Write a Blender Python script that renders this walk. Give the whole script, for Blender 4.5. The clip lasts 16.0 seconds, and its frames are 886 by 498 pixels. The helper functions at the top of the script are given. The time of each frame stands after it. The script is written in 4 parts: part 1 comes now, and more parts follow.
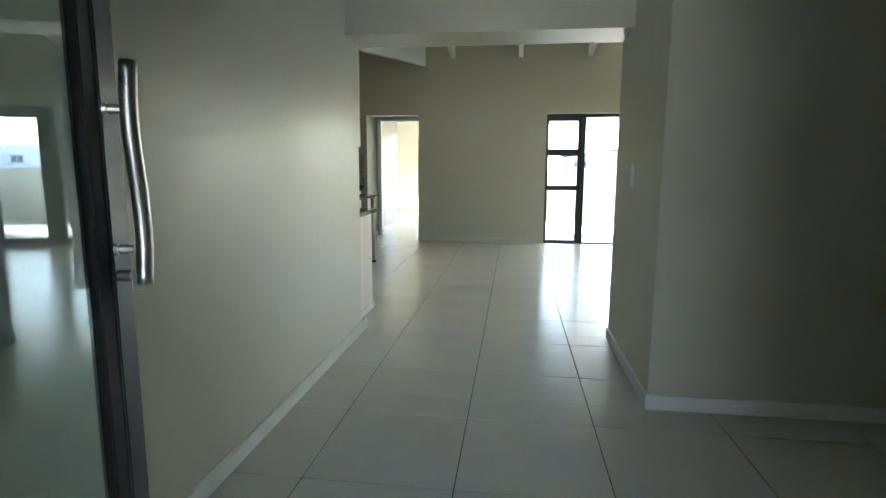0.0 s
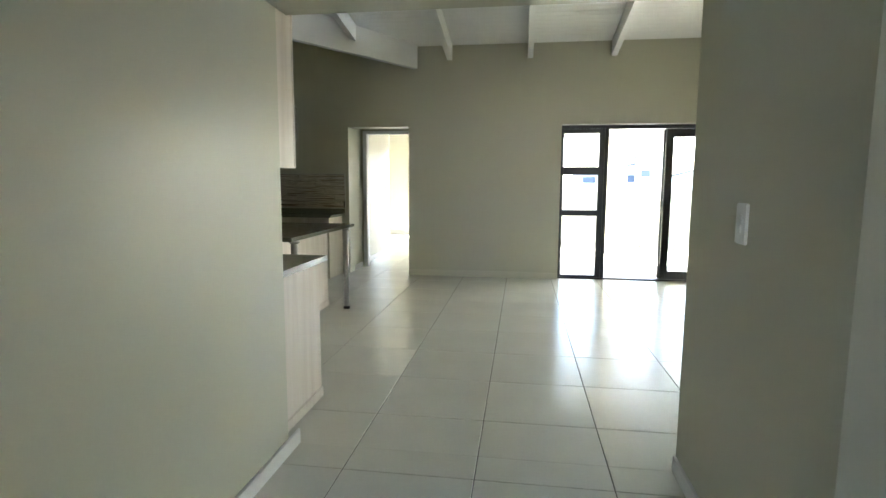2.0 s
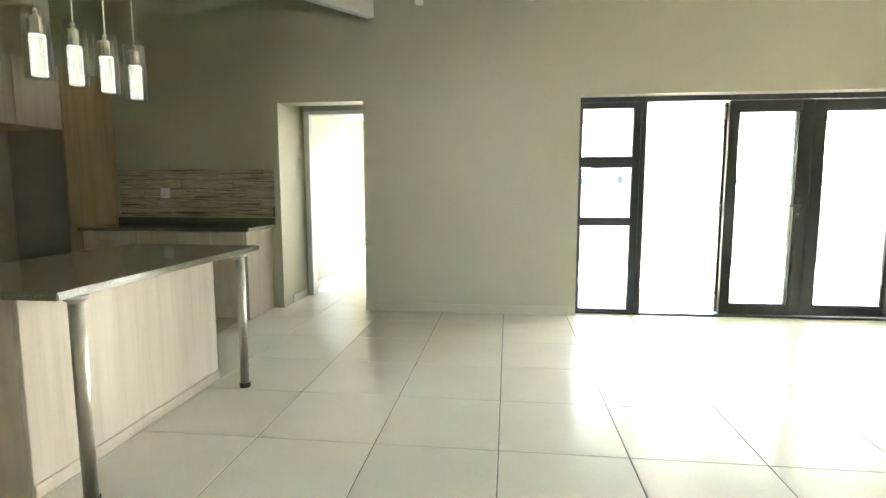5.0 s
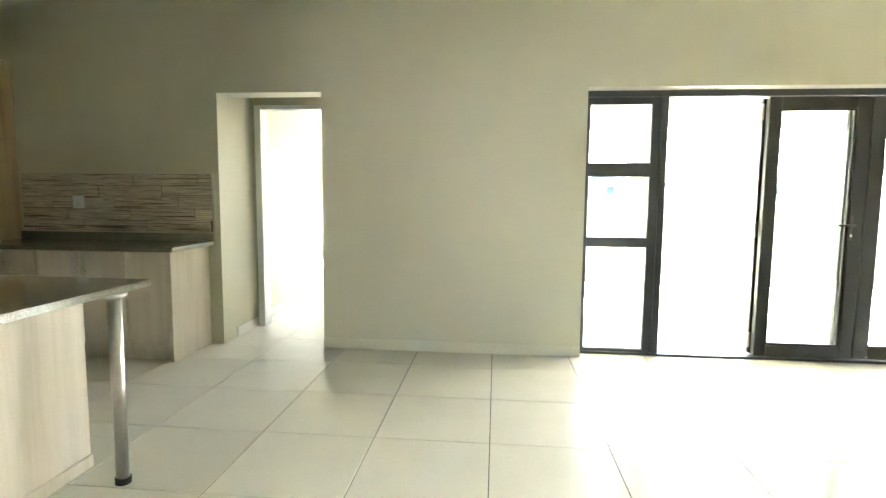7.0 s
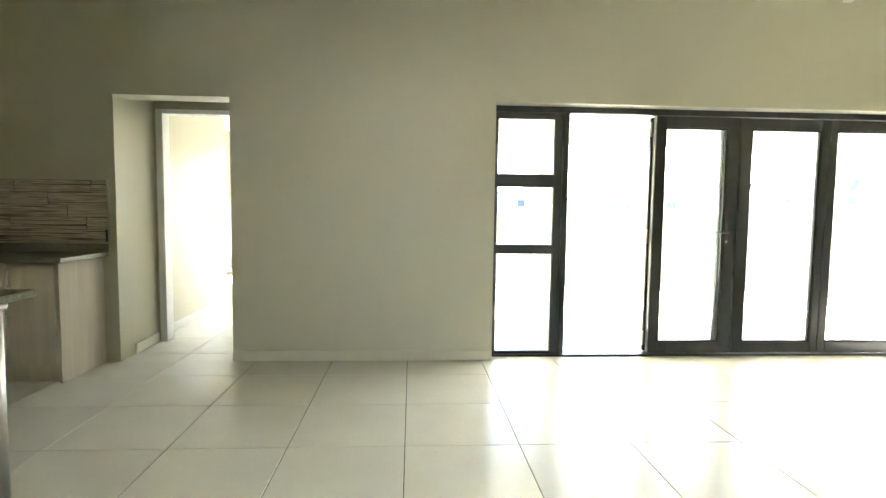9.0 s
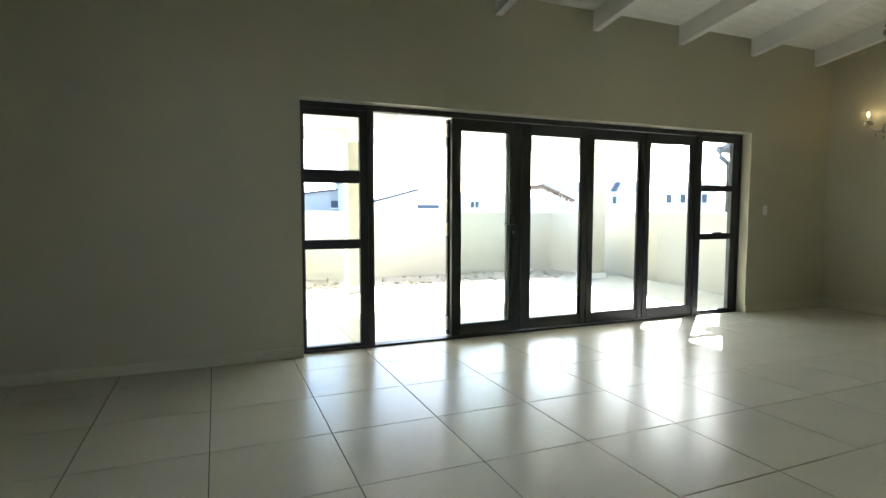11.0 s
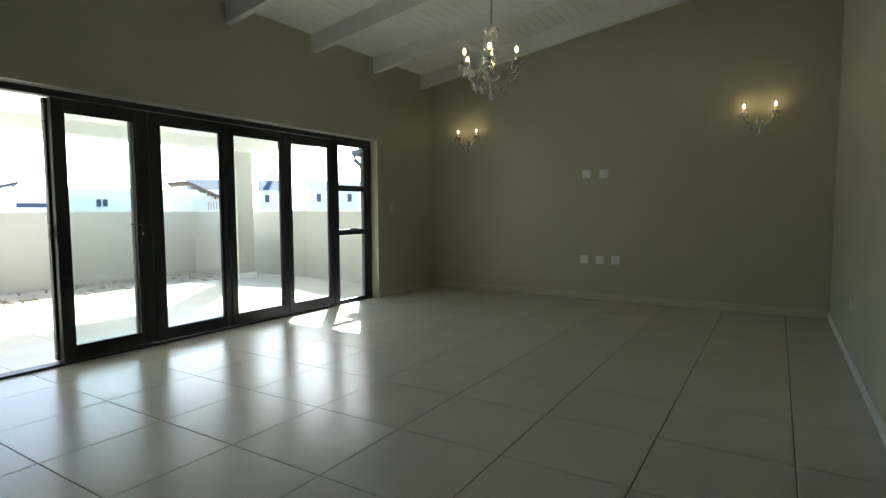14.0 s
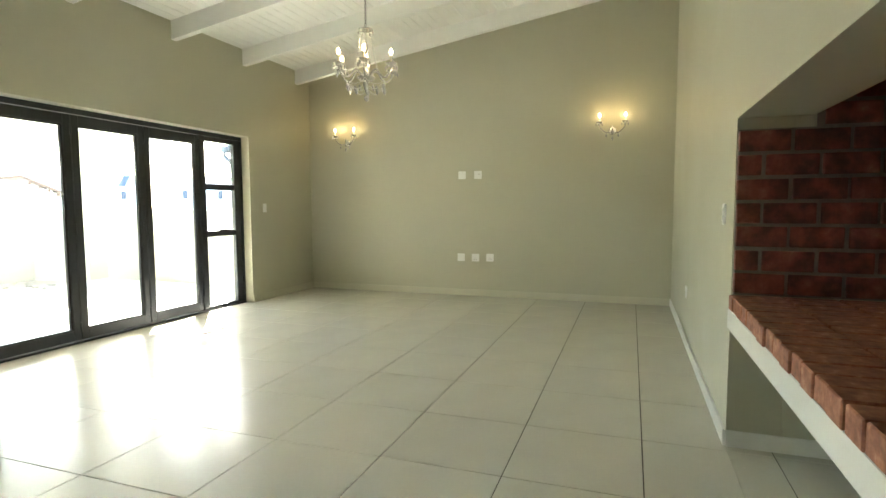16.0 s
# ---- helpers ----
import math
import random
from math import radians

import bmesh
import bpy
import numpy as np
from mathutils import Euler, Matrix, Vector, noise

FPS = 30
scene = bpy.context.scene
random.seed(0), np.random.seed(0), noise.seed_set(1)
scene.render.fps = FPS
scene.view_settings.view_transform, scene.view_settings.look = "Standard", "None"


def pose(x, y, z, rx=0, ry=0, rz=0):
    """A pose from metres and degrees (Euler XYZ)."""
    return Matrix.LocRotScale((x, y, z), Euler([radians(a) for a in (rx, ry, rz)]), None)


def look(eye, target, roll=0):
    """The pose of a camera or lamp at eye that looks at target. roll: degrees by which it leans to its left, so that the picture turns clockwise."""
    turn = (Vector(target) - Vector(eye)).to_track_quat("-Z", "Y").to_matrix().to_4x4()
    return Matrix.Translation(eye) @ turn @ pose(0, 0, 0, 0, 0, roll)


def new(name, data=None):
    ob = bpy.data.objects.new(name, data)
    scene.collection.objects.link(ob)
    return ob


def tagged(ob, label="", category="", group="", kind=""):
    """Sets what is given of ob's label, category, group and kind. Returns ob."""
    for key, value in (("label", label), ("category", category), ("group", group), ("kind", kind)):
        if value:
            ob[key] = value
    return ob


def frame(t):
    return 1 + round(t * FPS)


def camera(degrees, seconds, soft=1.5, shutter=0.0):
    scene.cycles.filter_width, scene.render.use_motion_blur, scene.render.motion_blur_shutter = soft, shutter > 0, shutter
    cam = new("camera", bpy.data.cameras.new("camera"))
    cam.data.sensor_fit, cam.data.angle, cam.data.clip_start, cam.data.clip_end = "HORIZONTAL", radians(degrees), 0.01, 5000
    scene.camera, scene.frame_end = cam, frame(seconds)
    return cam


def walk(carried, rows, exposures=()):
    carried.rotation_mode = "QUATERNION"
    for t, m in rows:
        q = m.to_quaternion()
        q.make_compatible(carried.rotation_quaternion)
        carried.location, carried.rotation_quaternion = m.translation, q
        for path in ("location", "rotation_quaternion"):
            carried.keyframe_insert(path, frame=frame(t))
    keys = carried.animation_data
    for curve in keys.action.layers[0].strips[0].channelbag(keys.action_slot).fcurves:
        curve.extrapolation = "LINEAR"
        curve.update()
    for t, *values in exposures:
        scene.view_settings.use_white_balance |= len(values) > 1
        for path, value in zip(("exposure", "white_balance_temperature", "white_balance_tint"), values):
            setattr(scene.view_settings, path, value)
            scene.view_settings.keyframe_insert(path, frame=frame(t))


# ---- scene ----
cam = camera(78.8, 16.0)
PATH = [
    (0, (0.12, 0.574, 1.208), (-0.137, 2.535, 0.913), 0.3),
    (0.5, (0.073, 0.926, 1.25), (-0.206, 2.889, 0.984), 0.5),
    (1, (0.049, 1.266, 1.304), (-0.233, 3.23, 1.053), 0.4),
    (1.5, (0.097, 1.646, 1.303), (-0.18, 3.611, 1.059), 0.4),
    (2, (0.098, 2.028, 1.298), (-0.186, 3.993, 1.056), 0.3),
    (2.5, (0.071, 2.394, 1.305), (-0.216, 4.358, 1.061), 0.1),
    (3, (0.101, 2.81, 1.298), (-0.182, 4.775, 1.058), 0.3),
    (5.3, (-0.07, 4.388, 1.244), (-0.298, 6.362, 1.015), 0.1),
    (5.5, (-0.076, 4.488, 1.242), (-0.296, 6.464, 1.02), 0.5),
    (6, (-0.04, 4.781, 1.245), (-0.244, 6.758, 1.026), 0.5),
    (6.5, (-0.043, 5.041, 1.265), (-0.244, 7.019, 1.046), 0.5),
    (7, (-0.071, 5.22, 1.268), (-0.264, 7.201, 1.068), 0.5),
    (7.5, (-0.054, 5.273, 1.266), (-0.216, 7.259, 1.096), 0.5),
    (8, (-0.054, 5.275, 1.257), (-0.178, 7.265, 1.097), 0.5),
    (8.2, (-0.054, 5.254, 1.249), (-0.146, 7.246, 1.091), 0.6),
    (10.3, (-0.065, 5.089, 1.223), (0.474, 7.009, 1.071), 0.4),
    (10.5, (-0.044, 5.084, 1.212), (0.551, 6.985, 1.045), 0.4),
    (11, (-0.022, 5.065, 1.188), (0.751, 6.904, 1.047), 0.1),
    (11.5, (-0.007, 5.041, 1.174), (0.959, 6.787, 1.031), -0.0),
    (12, (0.004, 5.019, 1.165), (1.166, 6.64, 1.016), -0.0),
    (12.5, (0.02, 5.008, 1.157), (1.351, 6.495, 1.022), 0.0),
    (13, (0.039, 5.005, 1.159), (1.496, 6.367, 1.01), -0.0),
    (13.5, (0.046, 4.998, 1.17), (1.631, 6.208, 1.02), 0.2),
    (14, (0.043, 4.982, 1.183), (1.739, 6.031, 1.036), -0.2),
    (14.5, (0.037, 4.966, 1.196), (1.807, 5.884, 1.038), -0.1),
    (15, (0.035, 4.954, 1.205), (1.849, 5.782, 1.046), -0.3),
    (15.5, (0.037, 4.948, 1.208), (1.885, 5.695, 1.052), -0.3),
    (16, (0.039, 4.946, 1.211), (1.921, 5.602, 1.054), -0.2),
]
EXPO = [(0.0, 4.62, 5650, 8), (1.5, 4.72, 5800, 9), (3.0, 5.12, 6000, 9), (5.5, 5.74, 6250, 8), (7.0, 5.95, 6250, 8), (8.2, 5.82, 6250, 8), (10.5, 4.02, 6100, 7), (11.0, 3.42, 5900, 6), (12.0, 2.66, 5700, 5), (13.0, 2.14, 5600, 4), (14.0, 2.66, 5700, 4), (14.5, 3.25, 5950, 5), (15.0, 3.95, 6200, 5), (15.5, 4.38, 6250, 5), (16.0, 4.66, 6300, 5)]
walk(cam, [(t, look(eye, target, roll)) for t, eye, target, roll in PATH], EXPO)

# world, sun
SUN_TO = Vector((1.0, 0.82, 0.89)).normalized()
world = bpy.data.worlds.new("world")
scene.world = world
world.use_nodes = True
wn = world.node_tree.nodes
sky = wn.new("ShaderNodeTexSky")
sky.sky_type = "NISHITA"
sky.sun_disc = False
sky.sun_elevation = math.asin(SUN_TO.z)
sky.sun_rotation = math.atan2(SUN_TO.x, SUN_TO.y)
sky.air_density = 1.0
sky.dust_density = 1.5
wn["Background"].inputs[1].default_value = 0.12
world.node_tree.links.new(sky.outputs[0], wn["Background"].inputs[0])
sun = new("sun", bpy.data.lights.new("sun", "SUN"))
sun.data.energy = 4.5
sun.data.angle = radians(0.55)
sun.data.color = (1.0, 0.95, 0.87)
sun.matrix_world = look((20, 25, 30), Vector((20, 25, 30)) - SUN_TO)


# ---- materials ----
def mat(name, color, rough=0.5, metal=0.0, var=0.06, scale=6.0, fine=90.0, bump=0.1, stretch=(1, 1, 1), rand=0.0, coat=0.0, spec=0.5, rvar=0.08):
    """Paint-like surface: broad tone drift, fine grain, a little relief."""
    m = bpy.data.materials.new(name)
    m.use_nodes = True
    nt = m.node_tree
    n, l = nt.nodes, nt.links
    b = n["Principled BSDF"]
    b.inputs["Metallic"].default_value = metal
    b.inputs["Coat Weight"].default_value = coat
    b.inputs["Specular IOR Level"].default_value = spec
    tc = n.new("ShaderNodeTexCoord")
    mp = n.new("ShaderNodeMapping")
    mp.inputs["Scale"].default_value = stretch
    l.new(tc.outputs["Object"], mp.inputs[0])
    n1 = n.new("ShaderNodeTexNoise")
    n1.inputs["Scale"].default_value = scale
    n1.inputs["Detail"].default_value = 4
    n2 = n.new("ShaderNodeTexNoise")
    n2.inputs["Scale"].default_value = fine
    n2.inputs["Detail"].default_value = 3
    for k in (n1, n2):
        l.new(mp.outputs[0], k.inputs["Vector"])
    mix = n.new("ShaderNodeMath")
    mix.operation = "MULTIPLY_ADD"
    l.new(n2.outputs[0], mix.inputs[0])
    mix.inputs[1].default_value = 0.45
    l.new(n1.outputs[0], mix.inputs[2])
    last = mix.outputs[0]
    if rand:
        oi = n.new("ShaderNodeObjectInfo")
        ad = n.new("ShaderNodeMath")
        ad.operation = "MULTIPLY_ADD"
        l.new(oi.outputs["Random"], ad.inputs[0])
        ad.inputs[1].default_value = rand
        l.new(last, ad.inputs[2])
        last = ad.outputs[0]
    r = n.new("ShaderNodeMapRange")
    l.new(last, r.inputs[0])
    r.inputs[1].default_value = 0.45
    r.inputs[2].default_value = 1.0 + rand
    r.inputs[3].default_value = 1 - var
    r.inputs[4].default_value = 1 + var
    vm = n.new("ShaderNodeVectorMath")
    vm.operation = "SCALE"
    vm.inputs[0].default_value = color
    l.new(r.outputs[0], vm.inputs["Scale"])
    l.new(vm.outputs[0], b.inputs["Base Color"])
    rr = n.new("ShaderNodeMapRange")
    l.new(n1.outputs[0], rr.inputs[0])
    rr.inputs[1].default_value, rr.inputs[2].default_value = 0.3, 0.7
    rr.inputs[3].default_value, rr.inputs[4].default_value = max(0.02, rough - rvar), rough + rvar
    l.new(rr.outputs[0], b.inputs["Roughness"])
    if bump:
        bp = n.new("ShaderNodeBump")
        bp.inputs["Strength"].default_value = bump
        bp.inputs["Distance"].default_value = 0.002
        l.new(n2.outputs[0], bp.inputs["Height"])
        l.new(bp.outputs[0], b.inputs["Normal"])
    return m


def ramp_mat(name, stops, rough, stretch, scale=1.0, detail=5, rand=0.0, bump=0.15, spec=0.5):
    """Streaked surface: a noise drawn out along one axis through a colour ramp."""
    m = bpy.data.materials.new(name)
    m.use_nodes = True
    nt = m.node_tree
    n, l = nt.nodes, nt.links
    b = n["Principled BSDF"]
    b.inputs["Roughness"].default_value = rough
    b.inputs["Specular IOR Level"].default_value = spec
    tc = n.new("ShaderNodeTexCoord")
    mp = n.new("ShaderNodeMapping")
    mp.inputs["Scale"].default_value = stretch
    l.new(tc.outputs["Object"], mp.inputs[0])
    if rand:
        oi = n.new("ShaderNodeObjectInfo")
        sc = n.new("ShaderNodeMath")
        sc.operation = "MULTIPLY"
        l.new(oi.outputs["Random"], sc.inputs[0])
        sc.inputs[1].default_value = rand
        cx = n.new("ShaderNodeCombineXYZ")
        for k in range(3):
            l.new(sc.outputs[0], cx.inputs[k])
        l.new(cx.outputs[0], mp.inputs["Location"])
    n1 = n.new("ShaderNodeTexNoise")
    n1.inputs["Scale"].default_value = scale
    n1.inputs["Detail"].default_value = detail
    n1.inputs["Roughness"].default_value = 0.6
    l.new(mp.outputs[0], n1.inputs["Vector"])
    cr = n.new("ShaderNodeValToRGB")
    e = cr.color_ramp.elements
    e[0].position, e[0].color = stops[0][0], (*stops[0][1], 1)
    e[1].position, e[1].color = stops[-1][0], (*stops[-1][1], 1)
    for p, c in stops[1:-1]:
        k = e.new(p)
        k.color = (*c, 1)
    l.new(n1.outputs[0], cr.inputs[0])
    l.new(cr.outputs[0], b.inputs["Base Color"])
    if bump:
        bp = n.new("ShaderNodeBump")
        bp.inputs["Strength"].default_value = bump
        bp.inputs["Distance"].default_value = 0.002
        l.new(n1.outputs[0], bp.inputs["Height"])
        l.new(bp.outputs[0], b.inputs["Normal"])
    return m


def glass_mat(name, tint=(1, 1, 1), rough=0.0, gloss=1.0):
    """Thin pane: clear with a Fresnel gloss."""
    m = bpy.data.materials.new(name)
    m.use_nodes = True
    n, l = m.node_tree.nodes, m.node_tree.links
    n.remove(n["Principled BSDF"])
    t = n.new("ShaderNodeBsdfTransparent")
    t.inputs[0].default_value = (*tint, 1)
    g = n.new("ShaderNodeBsdfGlossy")
    g.inputs["Roughness"].default_value = rough
    lw = n.new("ShaderNodeLayerWeight")
    lw.inputs[0].default_value = 0.5
    pw_ = n.new("ShaderNodeMath")
    pw_.operation = "POWER"
    pw_.inputs[1].default_value = 5.0
    l.new(lw.outputs["Facing"], pw_.inputs[0])
    f = n.new("ShaderNodeMath")
    f.operation = "MULTIPLY_ADD"
    f.inputs[1].default_value = 0.45
    f.inputs[2].default_value = 0.04
    l.new(pw_.outputs[0], f.inputs[0])
    k = n.new("ShaderNodeMath")
    k.operation = "MULTIPLY"
    k.use_clamp = True
    k.inputs[1].default_value = gloss
    l.new(f.outputs[0], k.inputs[0])
    mx = n.new("ShaderNodeMixShader")
    l.new(k.outputs[0], mx.inputs[0])
    l.new(t.outputs[0], mx.inputs[1])
    l.new(g.outputs[0], mx.inputs[2])
    l.new(mx.outputs[0], n["Material Output"].inputs[0])
    return m


def solid_glass(name, color=(1, 1, 1), rough=0.0, clear=0.88):
    m = bpy.data.materials.new(name)
    m.use_nodes = True
    b = m.node_tree.nodes["Principled BSDF"]
    b.inputs["Base Color"].default_value = (*color, 1)
    b.inputs["Transmission Weight"].default_value = clear
    b.inputs["Roughness"].default_value = rough
    b.inputs["IOR"].default_value = 1.5
    return m


def glow(name, color, strength):
    m = bpy.data.materials.new(name)
    m.use_nodes = True
    b = m.node_tree.nodes["Principled BSDF"]
    b.inputs["Base Color"].default_value = (*color, 1)
    b.inputs["Emission Color"].default_value = (*color, 1)
    b.inputs["Emission Strength"].default_value = strength
    return m


WALL = mat("wall_paint", (0.525, 0.505, 0.392), 0.42, var=0.03, scale=1.2, fine=120, bump=0.12)
CEIL = mat("ceiling_white", (0.86, 0.855, 0.83), 0.5, var=0.04, scale=3, bump=0.1)
TRIM = mat("skirting_cream", (0.58, 0.557, 0.445), 0.4, var=0.04)
TRIM_W = mat("skirting_white", (0.75, 0.74, 0.70), 0.40, var=0.04, rvar=0.04)
TILE = mat("floor_tile", (0.62, 0.595, 0.51), 0.232, var=0.05, scale=2.2, fine=60, bump=0.02, rand=0.1, rvar=0.015, spec=0.14)
GROUT = mat("grout", (0.09, 0.08, 0.07), 0.9, var=0.2, fine=200)
ALU = mat("dark_aluminium", (0.022, 0.025, 0.032), 0.42, 0.0, var=0.1, bump=0.04, rvar=0.05)
RUBBER = mat("black_rubber", (0.012, 0.012, 0.012), 0.7, var=0.1)
STEEL = mat("brushed_steel", (0.56, 0.54, 0.505), 0.33, 1.0, var=0.05, stretch=(40, 40, 1), bump=0.05, rvar=0.03)
CHROME = mat("chrome", (0.75, 0.75, 0.75), 0.08, 1.0, var=0.02, bump=0)
PANE = glass_mat("window_glass", (0.96, 0.98, 0.97))
DOORGLASS = glass_mat("door_glass", (0.80, 0.90, 0.90), 0.0, 3.2)
PLASTIC = mat("white_plastic", (0.88, 0.88, 0.86), 0.42, var=0.02, bump=0, rvar=0.03)
WOOD = ramp_mat("light_ash_laminate", ((0.25, (0.56, 0.485, 0.405)), (0.5, (0.655, 0.585, 0.50)), (0.75, (0.71, 0.65, 0.57))), 0.4, (14, 14, 0.9), 1.0, 5, 7.0, 0.05)
WOOD_T = ramp_mat("oak_laminate", ((0.25, (0.36, 0.26, 0.15)), (0.5, (0.46, 0.35, 0.21)), (0.75, (0.54, 0.42, 0.27))), 0.42, (14, 14, 0.9), 1.0, 5, 7.0, 0.05)
STONE = ramp_mat("dark_granite", ((0.35, (0.13, 0.126, 0.098)), (0.55, (0.21, 0.203, 0.158)), (0.72, (0.32, 0.305, 0.24))), 0.21, (1, 1, 1), 160, 3, 0, 0.0)
STONE.node_tree.nodes["Principled BSDF"].inputs["Coat Weight"].default_value = 0.6
STONE.node_tree.nodes["Principled BSDF"].inputs["Coat Roughness"].default_value = 0.06
BRICKM = ramp_mat("red_brick", ((0.25, (0.05, 0.022, 0.018)), (0.42, (0.13, 0.045, 0.032)), (0.56, (0.25, 0.08, 0.052)), (0.66, (0.33, 0.125, 0.085)), (0.80, (0.46, 0.28, 0.21))), 0.6, (1, 1, 1), 9, 9, 9.0, 0.8)
BRICKL = ramp_mat("worn_ledge_brick", ((0.25, (0.12, 0.045, 0.03)), (0.45, (0.26, 0.095, 0.055)), (0.58, (0.36, 0.15, 0.085)), (0.66, (0.46, 0.24, 0.15)), (0.78, (0.58, 0.44, 0.34))), 0.6, (1, 1, 1), 22, 10, 9.0, 1.0)
MORTAR = mat("mortar", (0.26, 0.22, 0.185), 0.9, var=0.2, scale=10, fine=120, bump=0.6)
PLASTER = mat("outside_plaster", (0.52, 0.495, 0.42), 0.8, var=0.05, scale=1.5, fine=80, bump=0.3)
PLASTER_W = mat("white_plaster", (0.78, 0.78, 0.76), 0.8, var=0.04, scale=1.2, bump=0.2)
SAND = mat("sandy_ground", (0.37, 0.32, 0.25), 0.95, var=0.25, scale=1.5, fine=35, bump=1.0)
ROOFM = mat("grey_roof_sheet", (0.075, 0.09, 0.115), 0.85, var=0.12, scale=2, spec=0.1)
DARKWOOD = mat("brown_timber", (0.12, 0.075, 0.05), 0.6, var=0.2, scale=8)
NICHE = mat("niche_grey", (0.40, 0.36, 0.31), 0.5, var=0.05)
STRIPS = ramp_mat("strip_mosaic", ((0.30, (0.07, 0.05, 0.035)), (0.40, (0.30, 0.24, 0.17)), (0.45, (0.68, 0.61, 0.50)), (0.51, (0.27, 0.215, 0.155)), (0.56, (0.74, 0.69, 0.59)), (0.63, (0.34, 0.28, 0.21)), (0.72, (0.10, 0.075, 0.055))), 0.35, (1.4, 1, 95), 1.0, 2, 23.0, 0.3)
BULB = glow("lamp_flame", (1.0, 0.74, 0.40), 1.6)
BUBBLE = glow("bubble_rod", (1.0, 0.95, 0.82), 0.3)
BUBBLE.node_tree.nodes["Principled BSDF"].inputs["Base Color"].default_value = (0.30, 0.29, 0.26, 1)
bn, bl = BUBBLE.node_tree.nodes, BUBBLE.node_tree.links
bv_ = bn.new("ShaderNodeTexVoronoi")
bv_.inputs["Scale"].default_value = 185
br_ = bn.new("ShaderNodeMapRange")
br_.inputs[1].default_value, br_.inputs[2].default_value = 0.08, 0.48
br_.inputs[3].default_value, br_.inputs[4].default_value = 0.13, 0.006
btc = bn.new("ShaderNodeTexCoord")
bl.new(btc.outputs["Object"], bv_.inputs["Vector"])
bl.new(bv_.outputs["Distance"], br_.inputs[0])
bl.new(br_.outputs[0], bn["Principled BSDF"].inputs["Emission Strength"])
CRYSTAL = solid_glass("crystal", clear=0.72)
BEAD = solid_glass("crystal_bead", clear=0.35)
TUBE = glass_mat("clear_tube", (0.96, 0.96, 0.95))
IVORY = mat("candle_sleeve", (0.75, 0.70, 0.58), 0.4, var=0.03, bump=0)


# ---- building tools ----
def thing(name, loc=(0, 0, 0), label="", category="", group="", kind="", rz=0):
    ob = new(name)
    ob.matrix_basis = pose(*loc, 0, 0, rz)
    return tagged(ob, label, category, group, kind)


def part(name, bm, material, parent=None, label="", smooth=False):
    """Links a bmesh, given in world metres or its parent's space, as one mesh object."""
    me = bpy.data.meshes.new(name)
    bmesh.ops.recalc_face_normals(bm, faces=bm.faces)
    bm.to_mesh(me)
    bm.free()
    me.materials.append(material)
    if smooth:
        me.shade_smooth()
    ob = new(name, me)
    if parent:
        ob.parent = parent
    return tagged(ob, label)


def box(x0, x1, y0, y1, z0, z1, bevel=0.0, bm=None):
    own = bmesh.new()
    bmesh.ops.create_cube(own, size=1)
    for v in own.verts:
        v.co = Vector(((x0 + x1) / 2 + v.co.x * (x1 - x0), (y0 + y1) / 2 + v.co.y * (y1 - y0), (z0 + z1) / 2 + v.co.z * (z1 - z0)))
    if bevel:
        bmesh.ops.bevel(own, geom=own.edges[:], offset=bevel, segments=2, affect="EDGES", clamp_overlap=True)
    if bm is None:
        return own
    me = bpy.data.meshes.new("tmp")
    own.to_mesh(me)
    own.free()
    bm.from_mesh(me)
    bpy.data.meshes.remove(me)
    return bm


def prism(poly, axis, a, b, bm=None):
    """A polygon drawn out along an axis: 'x' takes (y, z), 'y' takes (x, z), 'z' takes (x, y)."""
    bm = bm or bmesh.new()
    put = {"x": lambda p, t: (t, p[0], p[1]), "y": lambda p, t: (p[0], t, p[1]), "z": lambda p, t: (p[0], p[1], t)}[axis]
    lo = [bm.verts.new(put(p, a)) for p in poly]
    hi = [bm.verts.new(put(p, b)) for p in poly]
    k = len(poly)
    bm.faces.new(lo)
    bm.faces.new(hi[::-1])
    for i in range(k):
        bm.faces.new((lo[i], lo[(i + 1) % k], hi[(i + 1) % k], hi[i]))
    return bm


def tube(points, r, seg=12, bm=None, r2=None):
    """A round bar along points; r2 tapers it to the end."""
    bm = bm or bmesh.new()
    pts = [Vector(p) for p in points]
    rings = []
    up = Vector((0.3, 0.2, 1)).normalized()
    for i, p in enumerate(pts):
        d = (pts[min(i + 1, len(pts) - 1)] - pts[max(i - 1, 0)]).normalized()
        s = d.cross(up)
        if s.length < 0.05:
            s = d.cross(Vector((1, 0, 0)))
        s.normalize()
        u = s.cross(d)
        rad = r if r2 is None else r + (r2 - r) * i / max(1, len(pts) - 1)
        rings.append([bm.verts.new(p + (s * math.cos(2 * math.pi * k / seg) + u * math.sin(2 * math.pi * k / seg)) * rad) for k in range(seg)])
    for a, b in zip(rings, rings[1:]):
        for k in range(seg):
            bm.faces.new((a[k], a[(k + 1) % seg], b[(k + 1) % seg], b[k]))
    bm.faces.new(rings[0][::-1])
    bm.faces.new(rings[-1])
    return bm


